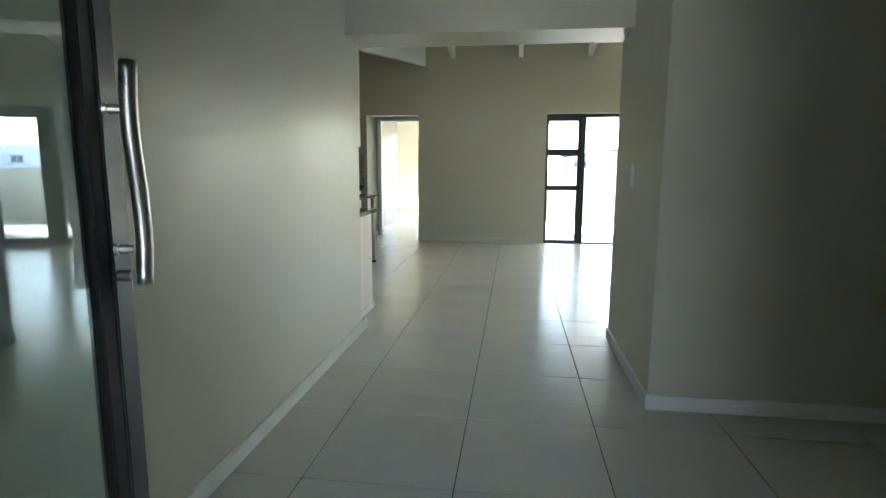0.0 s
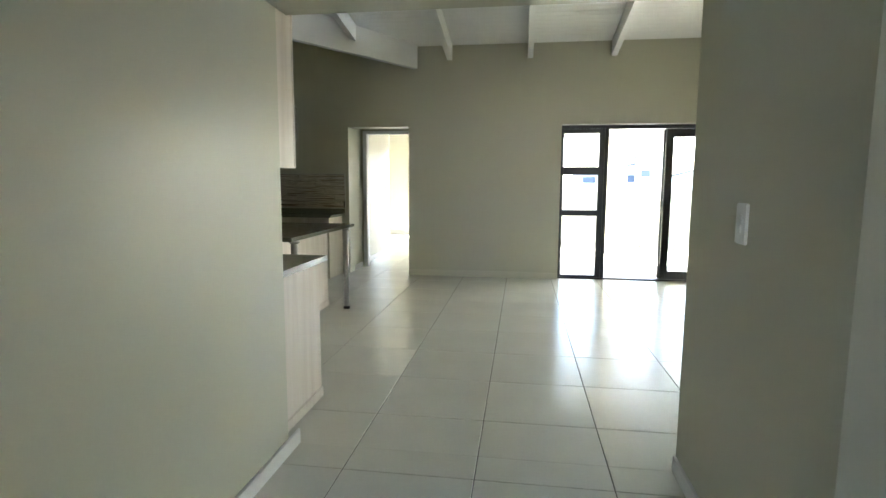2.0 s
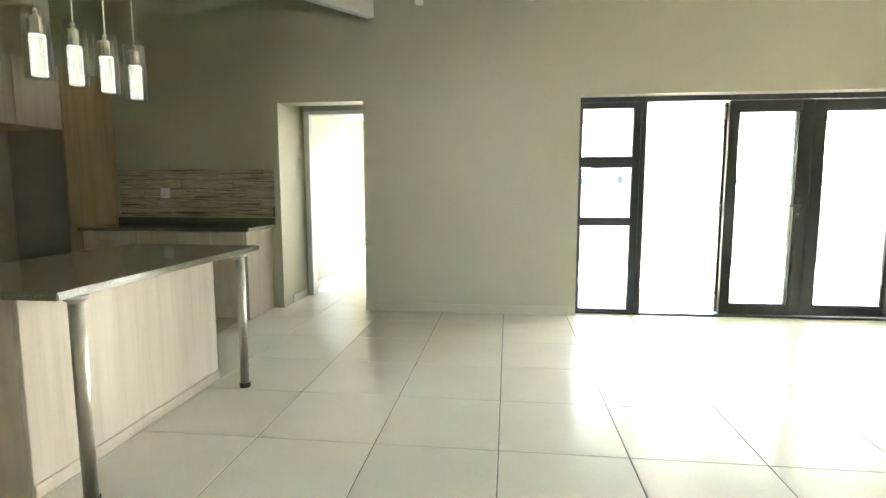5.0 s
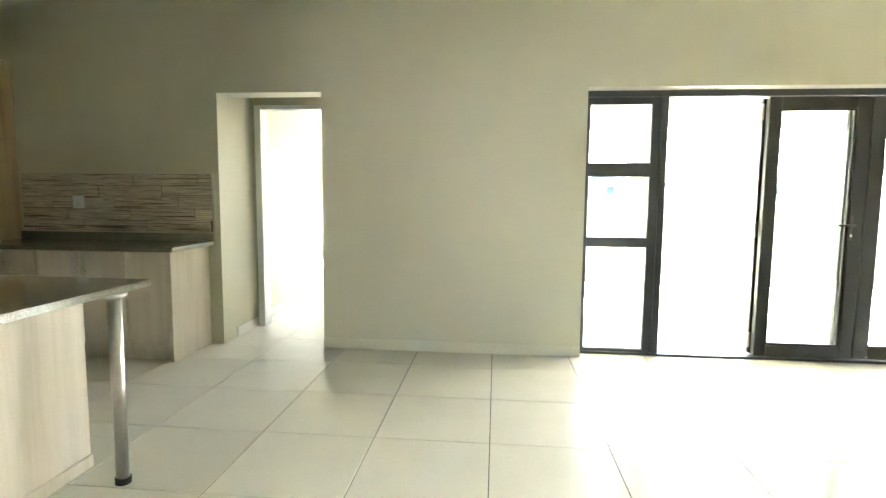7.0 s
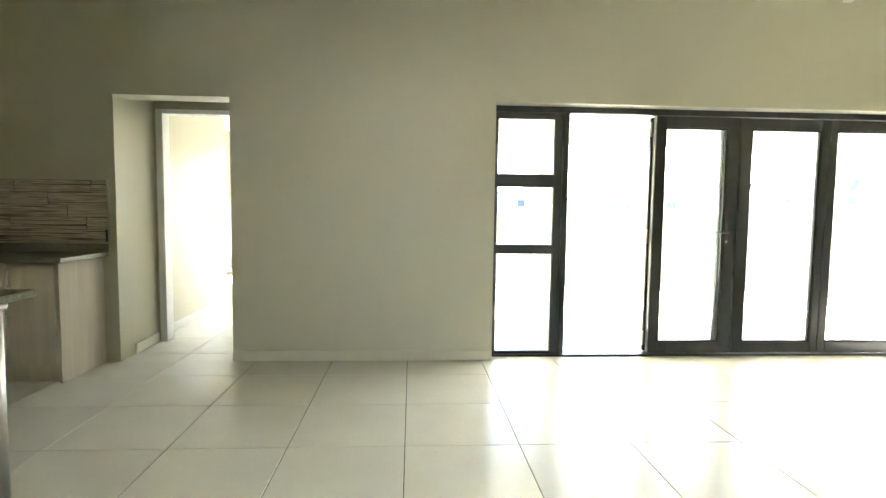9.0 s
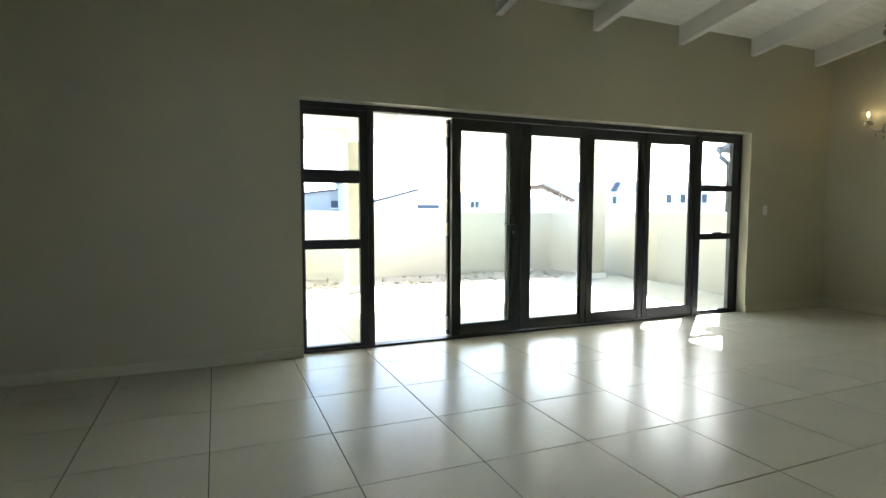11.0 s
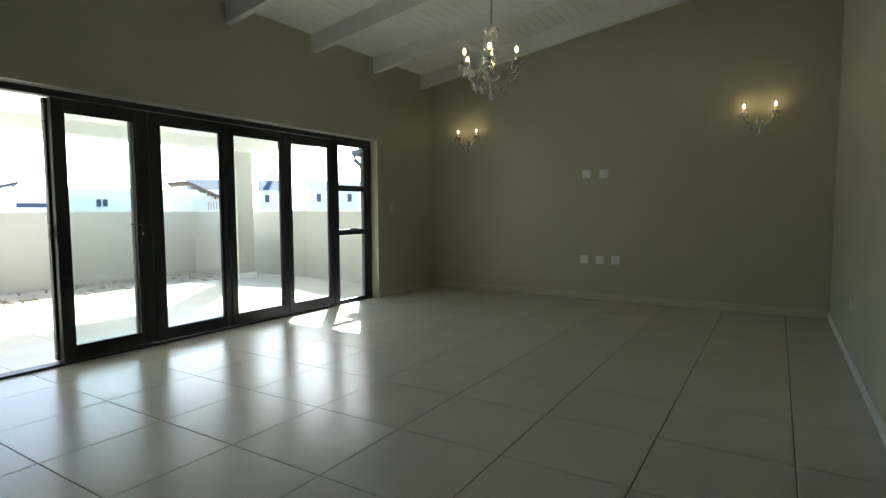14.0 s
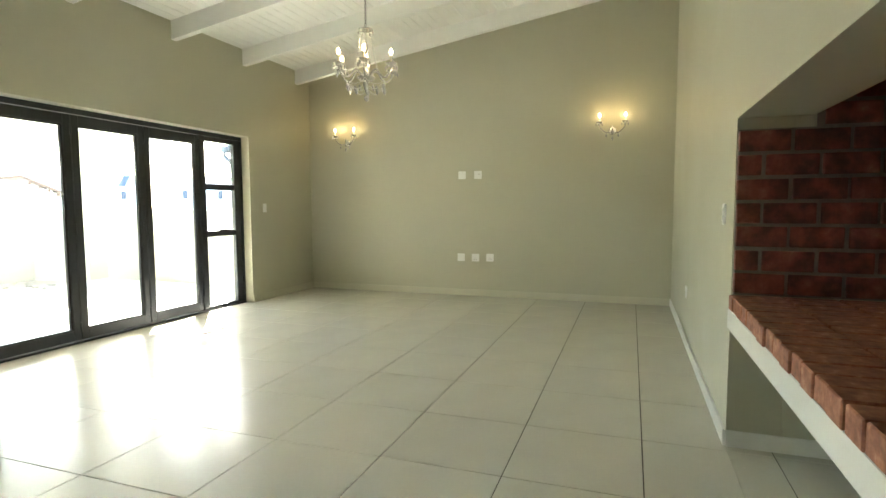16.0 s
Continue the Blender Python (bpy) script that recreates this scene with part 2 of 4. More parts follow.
def lathe(profile, seg=20, at=(0, 0, 0), bm=None):
    """Turned shape: profile of (radius, z)."""
    bm = bm or bmesh.new()
    rings = []
    for r, z in profile:
        rings.append([bm.verts.new((at[0] + max(r, 1e-4) * math.cos(2 * math.pi * k / seg), at[1] + max(r, 1e-4) * math.sin(2 * math.pi * k / seg), at[2] + z)) for k in range(seg)])
    for a, b in zip(rings, rings[1:]):
        for k in range(seg):
            bm.faces.new((a[k], a[(k + 1) % seg], b[(k + 1) % seg], b[k]))
    bm.faces.new(rings[0][::-1])
    bm.faces.new(rings[-1])
    return bm


def wall_x(x0, x1, y0, y1, z0, z1, holes):
    """A wall along x with openings (xa, xb, za, zb), as one mesh."""
    bm = bmesh.new()
    at = x0
    for xa, xb, za, zb in sorted(holes):
        if xa > at:
            box(at, xa, y0, y1, z0, z1, bm=bm)
        if za > z0:
            box(xa, xb, y0, y1, z0, za, bm=bm)
        if zb < z1:
            box(xa, xb, y0, y1, zb, z1, bm=bm)
        at = xb
    if at < x1:
        box(at, x1, y0, y1, z0, z1, bm=bm)
    return bm


def structure(name, bm, material, label, category):
    return tagged(part(name, bm, material), label, category, kind="structure")


DARKSTEEL = mat("dark_steel", (0.10, 0.10, 0.10), 0.35, 1.0, var=0.05, bump=0)


# ---- setting ----
N, S, E, W = 9.475, 4.472, 7.05, -4.74
SL = 0.157
Z0 = 3.132


def ceil_z(y):
    return Z0 + SL * (N - y)


structure("wall_north", wall_x(-4.96, -1.30, N, 9.70, -0.05, 3.62, [(-2.335, -1.467, -0.05, 2.07)]), WALL, "greige painted plaster wall with a doorway and a wide glazed opening", "wall")
wn2 = wall_x(-1.30, 7.27, N, 9.70, -0.05, 3.16, [(0.607, 5.675, -0.05, 2.085)])
structure("wall_north_living", wn2, WALL, "greige painted plaster wall around the folding doors", "wall")
structure("wall_east", prism([(4.23, -0.05), (N, -0.05), (N, ceil_z(N) + 0.05), (4.23, ceil_z(4.23) + 0.05)], "x", E, 7.27), WALL, "olive greige painted wall with sockets and wall lights", "wall")
FX0, FX1 = 1.22, 3.00
south = wall_x(0.817, E, 4.23, S, -0.05, ceil_z(S) + 0.06, [(FX0, FX1, -0.05, 1.63)])
box(FX0, FX1, 4.15, 4.23, 1.63, 2.4, bm=south)
structure("wall_south_living", south, WALL, "greige painted wall with a built-in brick barbecue recess", "wall")
structure("wall_south_kitchen", box(-4.96, -1.24, 4.14, 4.36, -0.05, ceil_z(S) + 0.06), WALL, "greige painted kitchen wall", "wall")
structure("lintel", box(-0.985, 0.817, 4.10, S - 0.003, 2.055, ceil_z(S) + 0.06), WALL, "deep plastered beam over the passage opening", "lintel")
structure("wall_west", box(-4.96, W, 4.36, N, -0.05, 4.2), WALL, "greige painted kitchen end wall", "wall")
structure("wall_passage_west", box(-1.24, -0.985, 0.47, 4.36, -0.05, 2.80 + 1.2), WALL, "greige painted passage wall with a soft sheen", "wall")
structure("wall_passage_east", box(0.817, 1.04, 3.292, 4.23, -0.05, 2.80), WALL, "greige painted passage wall with a light switch", "wall")
structure("wall_hall_north", box(1.04, 2.60, 3.292, 3.48, -0.05, 2.80), WALL, "greige painted hall wall", "wall")
structure("wall_hall_east", box(2.38, 2.60, 0.47, 3.292, -0.05, 2.80), WALL, "greige painted hall side wall", "wall")
structure("wall_entrance", wall_x(-1.24, 2.60, 0.25, 0.47, -0.05, 2.80, [(-0.69, 0.60, -0.05, 2.12)]), WALL, "plastered front wall with the entrance opening", "wall")
structure("ceiling_hall", box(-0.985, 2.60, 0.25, 4.03, 2.72, 2.80), CEIL, "flat white hall ceiling", "ceiling")

# sloped board ceiling, boards run across the slope and stop at the valley
VX, VY = -1.37, N
bmc = bmesh.new()
pitch = 0.105
k = 0
while N - k * pitch > 4.2:
    ya, yb = N - k * pitch - 0.003, N - (k + 1) * pitch + 0.003
    xl = max(W - 0.2, VX - (N - ya))
    xl2 = max(W - 0.2, VX - (N - yb))
    za, zb = ceil_z(ya), ceil_z(yb)
    vs = [bmc.verts.new(p) for p in ((xl, ya, za), (E, ya, za), (E, yb, zb), (xl2, yb, zb), (xl, ya, za + 0.018), (E, ya, za + 0.018), (E, yb, zb + 0.018), (xl2, yb, zb + 0.018))]
    for f in ((0, 1, 2, 3), (4, 5, 6, 7), (0, 1, 5, 4), (1, 2, 6, 5), (2, 3, 7, 6), (3, 0, 4, 7)):
        bmc.faces.new([vs[i] for i in f])
    k += 1
structure("ceiling_living", bmc, CEIL, "sloped white tongue-and-groove board ceiling", "ceiling")
KA, KB = 0.105, SL - 0.105


def kit_z(x, y):
    return Z0 + KA * (VX - x) + KB * (N - y)


bmk = bmesh.new()
tri = [(VX, N), (W - 0.2, N), (W - 0.2, N - (VX - W + 0.2))]
lo = [bmk.verts.new((x, y, kit_z(x, y))) for x, y in tri]
hi = [bmk.verts.new((x, y, kit_z(x, y) + 0.05)) for x, y in tri]
bmk.faces.new(lo)
bmk.faces.new(hi[::-1])
for i in range(3):
    bmk.faces.new((lo[i], lo[(i + 1) % 3], hi[(i + 1) % 3], hi[i]))
structure("ceiling_kitchen", bmk, CEIL, "sloped white kitchen ceiling", "ceiling")
structure("roof", prism([(9.80, ceil_z(9.80) + 0.03), (4.10, ceil_z(4.10) + 0.03), (4.10, ceil_z(4.10) + 0.13), (9.80, ceil_z(9.80) + 0.13)], "x", -1.6, 7.4), ROOFM, "dark grey sheet roof", "roof")
structure("roof_kitchen", box(-5.0, -1.6, 4.1, 9.8, 4.25, 4.33), ROOFM, "dark grey sheet roof over the kitchen", "roof")


def rafter(xc, y_end, w=0.07, d=0.19):
    zb = [(y_end, ceil_z(y_end) - d), (S, ceil_z(S) - d), (S, ceil_z(S)), (y_end, ceil_z(y_end))]
    r = part("rafter", prism(zb, "x", xc - w / 2, xc + w / 2), CEIL)
    return tagged(r, "white painted timber rafter under the sloped ceiling", "rafter", "ceiling rafters", "structure")


for xc in (-0.90, 0.172, 1.24, 2.37, 3.45, 4.56, 5.645, 6.735):
    rafter(xc, N)
for xc in (-2.02, -3.12):
    rafter(xc, N - (VX - xc) - 0.05)
bv = bmesh.new()
ln = 3.6
s2 = 0.05 / 2 ** 0.5
vs = []
for d, zb, zt in ((0.0, 2.835, Z0 + 0.01), (ln, 2.835 + 0.095 * ln, Z0 + SL * ln + 0.01)):
    for sx, sy in ((s2, -s2), (-s2, s2)):
        for z in (zb, zt):
            vs.append(bv.verts.new((VX - d + sx, min(N, VY - d + sy), z)))
for f in ((0, 1, 3, 2), (4, 5, 7, 6), (0, 1, 5, 4), (2, 3, 7, 6), (0, 2, 6, 4), (1, 3, 7, 5)):
    bv.faces.new([vs[i] for i in f])
structure("valley_beam", bv, CEIL, "white boxed valley beam where two ceilings meet", "beam")


# skirtings
def skirt(x0, x1, y0, y1, material=TRIM, h=0.085):
    b = part("baseboard", box(x0, x1, y0, y1, 0.001, h, 0.003), material)
    return tagged(b, "painted skirting board along the wall", "baseboard", kind="structure")


T = 0.014
skirt(-1.467, 0.607, N - T, N)
skirt(5.675, E, N - T, N)
skirt(E - T, E, S, N - T)
skirt(FX1, E - T, S, S + T, TRIM_W)
skirt(0.836, FX0, S, S + T, TRIM_W)
skirt(-0.985, -0.985 + T, 0.47, S, TRIM_W, 0.078)
skirt(0.817 - T, 0.817, 3.292, S, TRIM_W, 0.078)
skirt(0.817 - T, 2.38, 3.292 - T, 3.292, TRIM_W, 0.078)
skirt(FX1 - T, FX1, 3.80, S, TRIM_W)


# ---- folding doors ----
def v_bar(name, x0, x1, z0, z1, parent, y0=9.57, y1=9.62, label=""):
    return part(name, box(x0, x1, y0, y1, z0, z1, 0.003), ALU, parent, label)


def pane(x0, x1, z0, z1, parent, y=9.595):
    p = part("pane", box(x0, x1, y - 0.003, y + 0.003, z0, z1), PANE, parent, "clear glass pane")
    p.visible_shadow = False
    return p


frame_d = thing("door_frame", (0, 0.028, 0), "charcoal aluminium frame of the wide folding door", "door frame", kind="structure")
part("head", box(0.610, 5.672, 9.555, 9.635, 2.03, 2.079, 0.003), ALU, frame_d)
part("sill", box(0.610, 5.672, 9.545, 9.655, -0.01, 0.018, 0.003), ALU, frame_d)
part("jamb", box(0.610, 0.635, 9.555, 9.635, 0.018, 2.03, 0.003), ALU, frame_d)
part("jamb", box(5.645, 5.672, 9.555, 9.635, 0.018, 2.03, 0.003), ALU, frame_d)
part("mullion", box(1.185, 1.235, 9.555, 9.635, 0.018, 2.03, 0.003), ALU, frame_d)
part("mullion", box(4.965, 5.01, 9.555, 9.635, 0.018, 2.03, 0.003), ALU, frame_d)


def side_light(name, x0, x1, g0, g1, bars):
    t = thing(name, (0, 0.028, 0), "charcoal aluminium side window with three clear panes", "window", kind="structure")
    v_bar("stile", x0, g0, 0.02, 2.03, t)
    v_bar("stile", g1, x1, 0.02, 2.03, t)
    levels = [(0.02, 0.045)] + bars + [(1.975, 2.03)]
    for za, zb in levels:
        v_bar("rail", g0, g1, za, zb, t)
    for (_, a), (b, _) in zip(levels, levels[1:]):
        pane(g0 - 0.004, g1 + 0.004, a - 0.004, b + 0.004, t)
    return t


side_light("window_1", 0.636, 1.184, 0.652, 1.115, [(0.865, 0.945), (1.42, 1.53)])
win2 = side_light("window_2", 5.011, 5.644, 5.065, 5.54, [(0.865, 0.935), (1.415, 1.485)])
part("stay", box(5.25, 5.40, 9.56, 9.569, 0.935, 0.95, 0.002), ALU, win2)


def leaf(x0, x1, s0, s1):
    t = thing("folding_door_leaf", ((x0 + x1) / 2, 9.623, 0.02), "charcoal aluminium glazed folding door leaf", "glass door", "folding door leaves")
    w = (x1 - x0) / 2
    hw = w - 0.002
    for name, a, b, za, zb in (("stile", -hw, -hw + s0, 0.005, 2.005), ("stile", hw - s1, hw, 0.005, 2.005), ("rail", -hw + s0, hw - s1, 0.005, 0.095), ("rail", -hw + s0, hw - s1, 1.915, 2.005)):
        part(name, box(a, b, -0.028, 0.028, za, zb, 0.004), ALU, t)
    for a, b, za, zb in ((-hw + s0, -hw + s0 + 0.012, 0.095, 1.915), (hw - s1 - 0.012, hw - s1, 0.095, 1.915), (-hw + s0 + 0.012, hw - s1 - 0.012, 0.095, 0.107), (-hw + s0 + 0.012, hw - s1 - 0.012, 1.903, 1.915)):
        part("glazing_bead", box(a, b, -0.016, 0.016, za, zb), RUBBER, t)
    p = part("pane", box(-hw + s0, hw - s1, -0.003, 0.003, 0.095, 1.915), PANE, t, "clear glass pane")
    p.visible_shadow = False
    for z in (0.12, 1.0, 1.88):
        part("hinge", lathe([(0.009, 0), (0.009, 0.09)], 10, (hw - 0.002, -0.034, z - 0.045)), ALU, t)
    return t


leaf_a = leaf(1.968, 2.70, 0.086, 0.103)
leaf(2.70, 3.485, 0.103, 0.068)
leaf(3.485, 4.235, 0.068, 0.068)
leaf(4.235, 4.963, 0.068, 0.051)
hx = 0.28
plate = part("lock_plate", box(hx - 0.011, hx + 0.011, -0.036, -0.029, 0.93, 1.12, 0.003), DARKSTEEL, leaf_a, "steel lock plate")
part("handle", tube([(hx, -0.036, 1.045), (hx, -0.075, 1.045), (hx - 0.02, -0.082, 1.045), (hx - 0.13, -0.082, 1.045)], 0.008), DARKSTEEL, plate, "steel lever handle")
part("keyhole", lathe([(0.008, 0), (0.008, 0.02)], 12, (hx, -0.036, 0.955)), STEEL, plate)
# the leaf folded back against its neighbour
fold = thing("folding_door_leaf", (2.30, 9.685, 0.02), "charcoal aluminium door leaf folded flat behind another", "glass door", "folding door leaves")
part("stile", box(-0.345, -0.28, -0.024, 0.024, 0.005, 2.005, 0.004), ALU, fold)
part("stile", box(0.285, 0.36, -0.024, 0.024, 0.005, 2.005, 0.004), ALU, fold)
part("rail", box(-0.28, 0.285, -0.024, 0.024, 0.005, 0.095, 0.004), ALU, fold)
part("rail", box(-0.28, 0.285, -0.024, 0.024, 1.915, 2.005, 0.004), ALU, fold)
fp_ = part("pane", box(-0.28, 0.285, -0.003, 0.003, 0.095, 1.915), PANE, fold, "clear glass pane")
fp_.visible_shadow = False
for z in (0.12, 1.0, 1.9):
    part("hinge", lathe([(0.010, 0), (0.010, 0.12)], 10, (-0.352, -0.035, z - 0.06)), STEEL, fold)

# ---- patio ----
structure("ground", box(-400, 400, -400, 400, -0.35, -0.07), SAND, "pale sandy ground around the house", "ground")
patio = structure("patio_floor", box(0.57, 6.95, 9.70, 13.28, -0.069, -0.024), GROUT, "cream tiled covered patio floor", "floor")
structure("patio_ceiling", box(0.40, 6.44, 9.70, 13.25, 2.38, 2.51), CEIL, "white plastered patio ceiling", "ceiling")
structure("patio_beam_north", box(0.40, 6.42, 12.95, 13.25, 2.20, 2.38), PLASTER_W, "white plastered patio edge beam", "beam")
structure("patio_beam_cross", box(1.79, 2.07, 9.70, 12.95, 2.20, 2.38), PLASTER_W, "white plastered patio cross beam", "beam")
structure("patio_beam_east", box(6.14, 6.42, 9.70, 12.95, 2.20, 2.38), PLASTER_W, "white plastered patio side beam", "beam")
for lx, ly in ((1.2, 11.2), (3.0, 11.4), (4.6, 11.2)):
    dl = thing("downlight", (lx, ly, 2.38), "small white recessed ceiling light", "ceiling light", "patio downlights")
    part("ring", lathe([(0.045, -0.006), (0.05, -0.003), (0.05, 0.0)], 20), PLASTIC, dl)
    part("lens", lathe([(0.032, -0.008), (0.034, -0.006)], 20), PLASTIC, dl)


def column(x, y):
    c = thing("patio_column", (x, y, -0.02), "square plastered patio column on a low plinth", "column", "patio columns")
    part("plinth", box(-0.195, 0.195, -0.195, 0.195, 0, 0.10, 0.008), PLASTER_W, c)
    part("shaft", box(-0.165, 0.165, -0.165, 0.165, 0.10, 2.20, 0.008), PLASTER, c)
    part("cap", box(-0.172, 0.172, -0.172, 0.172, 2.20, 2.219, 0.002), PLASTER_W, c)


column(1.93, 13.05)
column(6.27, 13.05)
structure("boundary_wall_north", box(0.35, 6.62, 14.9, 15.1, -0.3, 1.15), PLASTER, "cream plastered boundary wall", "wall")
structure("boundary_coping", box(0.35, 6.62, 14.88, 15.12, 1.15, 1.18, 0.006), PLASTER_W, "pale coping of the boundary wall", "coping")
structure("boundary_wall_east", prism([(6.62, 15.1), (6.62, 14.9), (7.10, 12.3), (6.62, 10.42), (6.83, 10.42), (7.32, 12.3), (6.82, 15.1)], "z", -0.3, 1.15), PLASTER, "cream plastered boundary wall beside the patio", "wall")
structure("boundary_coping_east", prism([(6.622, 15.12), (6.622, 14.88), (7.08, 12.3), (6.60, 10.42), (6.85, 10.42), (7.34, 12.3), (6.84, 15.12)], "z", 1.15, 1.18), PLASTER_W, "pale coping of the boundary wall", "coping")
structure("outside_wall", box(0.35, 9.0, 9.70, 9.72, -0.3, 0.0), PLASTER, "plastered plinth of the house", "wall")
wing = thing("house_wing", (0.45, 0.25, 0), "cream plastered wing of the house with a low eave", "house wing")
part("wall", box(6.42, 9.2, 9.46, 10.42, -0.3, 2.15), PLASTER, wing)
part("roof", prism([(10.60, 2.06), (10.60, 2.14), (9.72, 2.62), (9.72, 2.54)], "x", 6.40, 9.4), ROOFM, wing, "dark grey sheet roof")
part("gutter", box(6.38, 9.4, 10.60, 10.69, 2.05, 2.15, 0.01), ROOFM, wing, "dark metal gutter")
part("downpipe", tube([(6.42, 10.645, 2.06), (6.42, 10.645, 1.99), (6.385, 10.50, 1.90), (6.38, 10.46, 1.82), (6.38, 10.46, -0.05)], 0.035), ROOFM, wing, "grey downpipe with a bend")
random.seed(5)
bmw = bmesh.new()
for i in range(14):
    x, y = random.uniform(0.8, 6.3), random.uniform(13.4, 14.8)
    for j in range(5):
        a, h = random.uniform(0, 6.28), random.uniform(0.03, 0.09)
        r = random.uniform(0.02, 0.05)
        p = [bmw.verts.new(q) for q in ((x - 0.006, y, -0.07), (x + 0.006, y, -0.07), (x + r * math.cos(a), y + r * math.sin(a), -0.07 + h))]
        bmw.faces.new(p)
WEED = mat("dry_weed", (0.16, 0.17, 0.06), 0.8, var=0.3)
tagged(part("weeds", bmw, WEED), "sparse dry weeds on the sand strip", "weeds", kind="stuff")
bms = bmesh.new()
for i in range(160):
    x, y, r = random.uniform(0.6, 6.4), random.uniform(13.35, 14.88), random.uniform(0.01, 0.035)
    box(x - r, x + r, y - r, y + r, -0.09, -0.07 + r * 0.8, bm=bms)
tagged(part("clods", bms, SAND), "loose stones and clods on sand", "gravel", kind="stuff")


# ---- houses beyond the wall ----
def far_house(az, dist, width, depth, wall_h, roof, rise, wall_m=PLASTER_W, windows=(), chimney=None, label="", base=-0.1, turn=0.0):
    """A house at a bearing from the living room; local x runs across the view. roof: gable, ridge, left, right or flat."""
    a = radians(az)
    h = thing("neighbour_house", (dist * math.sin(a), 4.95 + dist * math.cos(a), base), label, "house", "neighbouring houses", rz=-az + turn)
    w = width / 2
    wall = {"gable": [(-w, 0), (w, 0), (w, wall_h), (0, wall_h + rise), (-w, wall_h)], "left": [(-w, 0), (w, 0), (w, wall_h + rise), (-w, wall_h)], "right": [(-w, 0), (w, 0), (w, wall_h), (-w, wall_h + rise)]}.get(roof, [(-w, 0), (w, 0), (w, wall_h), (-w, wall_h)])
    part("wall", prism(wall, "y", 0, depth), wall_m, h)
    o = 0.35
    t = 0.18
    if roof == "gable":
        s = rise / w
        rp = [(-w - o, wall_h - s * o), (0, wall_h + rise), (w + o, wall_h - s * o), (w + o, wall_h - s * o + t), (0, wall_h + rise + t), (-w - o, wall_h - s * o + t)]
        part("roof", prism(rp, "y", -o, depth + o), ROOFM, h, "dark grey roof")
    elif roof == "ridge":
        part("roof", prism([(-o, wall_h), (depth + o, wall_h), (depth / 2, wall_h + rise)], "x", -w - o, w + o), ROOFM, h, "dark grey pitched roof")
    elif roof in ("left", "right"):
        s = rise / width
        k = 1 if roof == "left" else -1
        rp = [(-w * k - o * k, wall_h - s * o), (w * k + o * k, wall_h + rise + s * o), (w * k + o * k, wall_h + rise + s * o + t), (-w * k - o * k, wall_h - s * o + t)]
        part("roof", prism(rp, "y", -o, depth + o), ROOFM, h, "blue-grey sheet roof")
    else:
        part("roof", box(-w - 0.1, w + 0.1, -0.1, depth, wall_h, wall_h + 0.15), wall_m, h, "flat parapet roof")
    for x, z, ww, hh in windows:
        win = part("window", box(x - ww / 2, x + ww / 2, -0.06, 0.02, z, z + hh), ALU, h, "dark framed window")
        part("glass", box(x - ww / 2 + 0.06, x + ww / 2 - 0.06, -0.065, -0.058, z + 0.06, z + hh - 0.06), ROOFM, win)
        part("window_sill", box(x - ww / 2 - 0.05, x + ww / 2 + 0.05, -0.12, 0, z - 0.08, z), PLASTER_W, win)
    if chimney:
        cx, ch = chimney
        c = part("chimney", box(cx - 0.4, cx + 0.4, depth / 2 - 0.4, depth / 2 + 0.4, wall_h, ch), wall_m, h)
        part("cap", box(cx - 0.5, cx + 0.5, depth / 2 - 0.5, depth / 2 + 0.5, ch, ch + 0.15), ROOFM, c)
    return h


GREYW = mat("grey_plaster", (0.34, 0.35, 0.38), 0.8, var=0.05)
far_house(9.4, 62, 8.5, 8, 2.7, "left", 1.1, GREYW, [(-2.4, 1.5, 1.4, 0.7), (2.4, 1.6, 1.2, 0.8)], (2.9, 4.5), "grey plastered house with a low pitched roof")
far_house(13.4, 60, 3.4, 6, 3.7, "flat", 0, GREYW, [(-0.6, 2.2, 0.9, 0.7)], None, "dark grey box-shaped house")
far_house(17.4, 46, 3.9, 9, 1.9, "left", 1.05, PLASTER_W, [], None, "white house with a blue-grey mono-pitch roof")
far_house(21.0, 66, 4.6, 8, 3.0, "flat", 0, PLASTER_W, [(0.2, 1.6, 2.6, 0.4)], None, "low white flat-roofed house")
far_house(27.4, 70, 9.8, 8, 3.5, "flat", 0, PLASTER_W, [(-1.9, 1.7, 0.45, 0.8), (-1.3, 1.7, 0.45, 0.8), (3.4, 2.0, 0.4, 0.6)], None, "long white flat-roofed house with small windows")
far_house(35.4, 95, 7.5, 8, 4.6, "ridge", 1.8, PLASTER_W, [(-1, 2.4, 0.7, 1.2)], None, "white house with a dark roof")
far_house(41.0, 100, 4.8, 9, 4.7, "ridge", 2.0, PLASTER_W, [(-1.2, 2.6, 0.7, 1.3)], (-0.6, 7.9), "white gabled house with dark roof and chimney")
far_house(47.0, 92, 8.2, 8, 4.7, "ridge", 1.5, PLASTER_W, [(-2.6, 2.6, 0.7, 1.3), (-0.6, 2.6, 0.7, 1.3), (2.4, 2.6, 0.7, 1.3)], None, "white cottage with a dark pitched roof")
far_house(54.0, 88, 10, 8, 4.4, "ridge", 1.8, PLASTER_W, [(-3.0, 2.4, 0.7, 1.3), (-0.6, 2.4, 0.7, 1.3), (2.0, 2.4, 0.7, 1.3)], None, "white cottage with a dark pitched roof")
far_house(63.0, 85, 10, 8, 3.4, "gable", 2.4, PLASTER_W, [(0, 2.0, 0.8, 1.3)], None, "white gabled cottage with dark roof")
lapa = thing("timber_shelter", (34 * math.sin(radians(33.9)), 4.95 + 34 * math.cos(radians(33.9)), -0.1), "white outbuilding with a brown timber gable roof", "shelter", rz=-33.9)
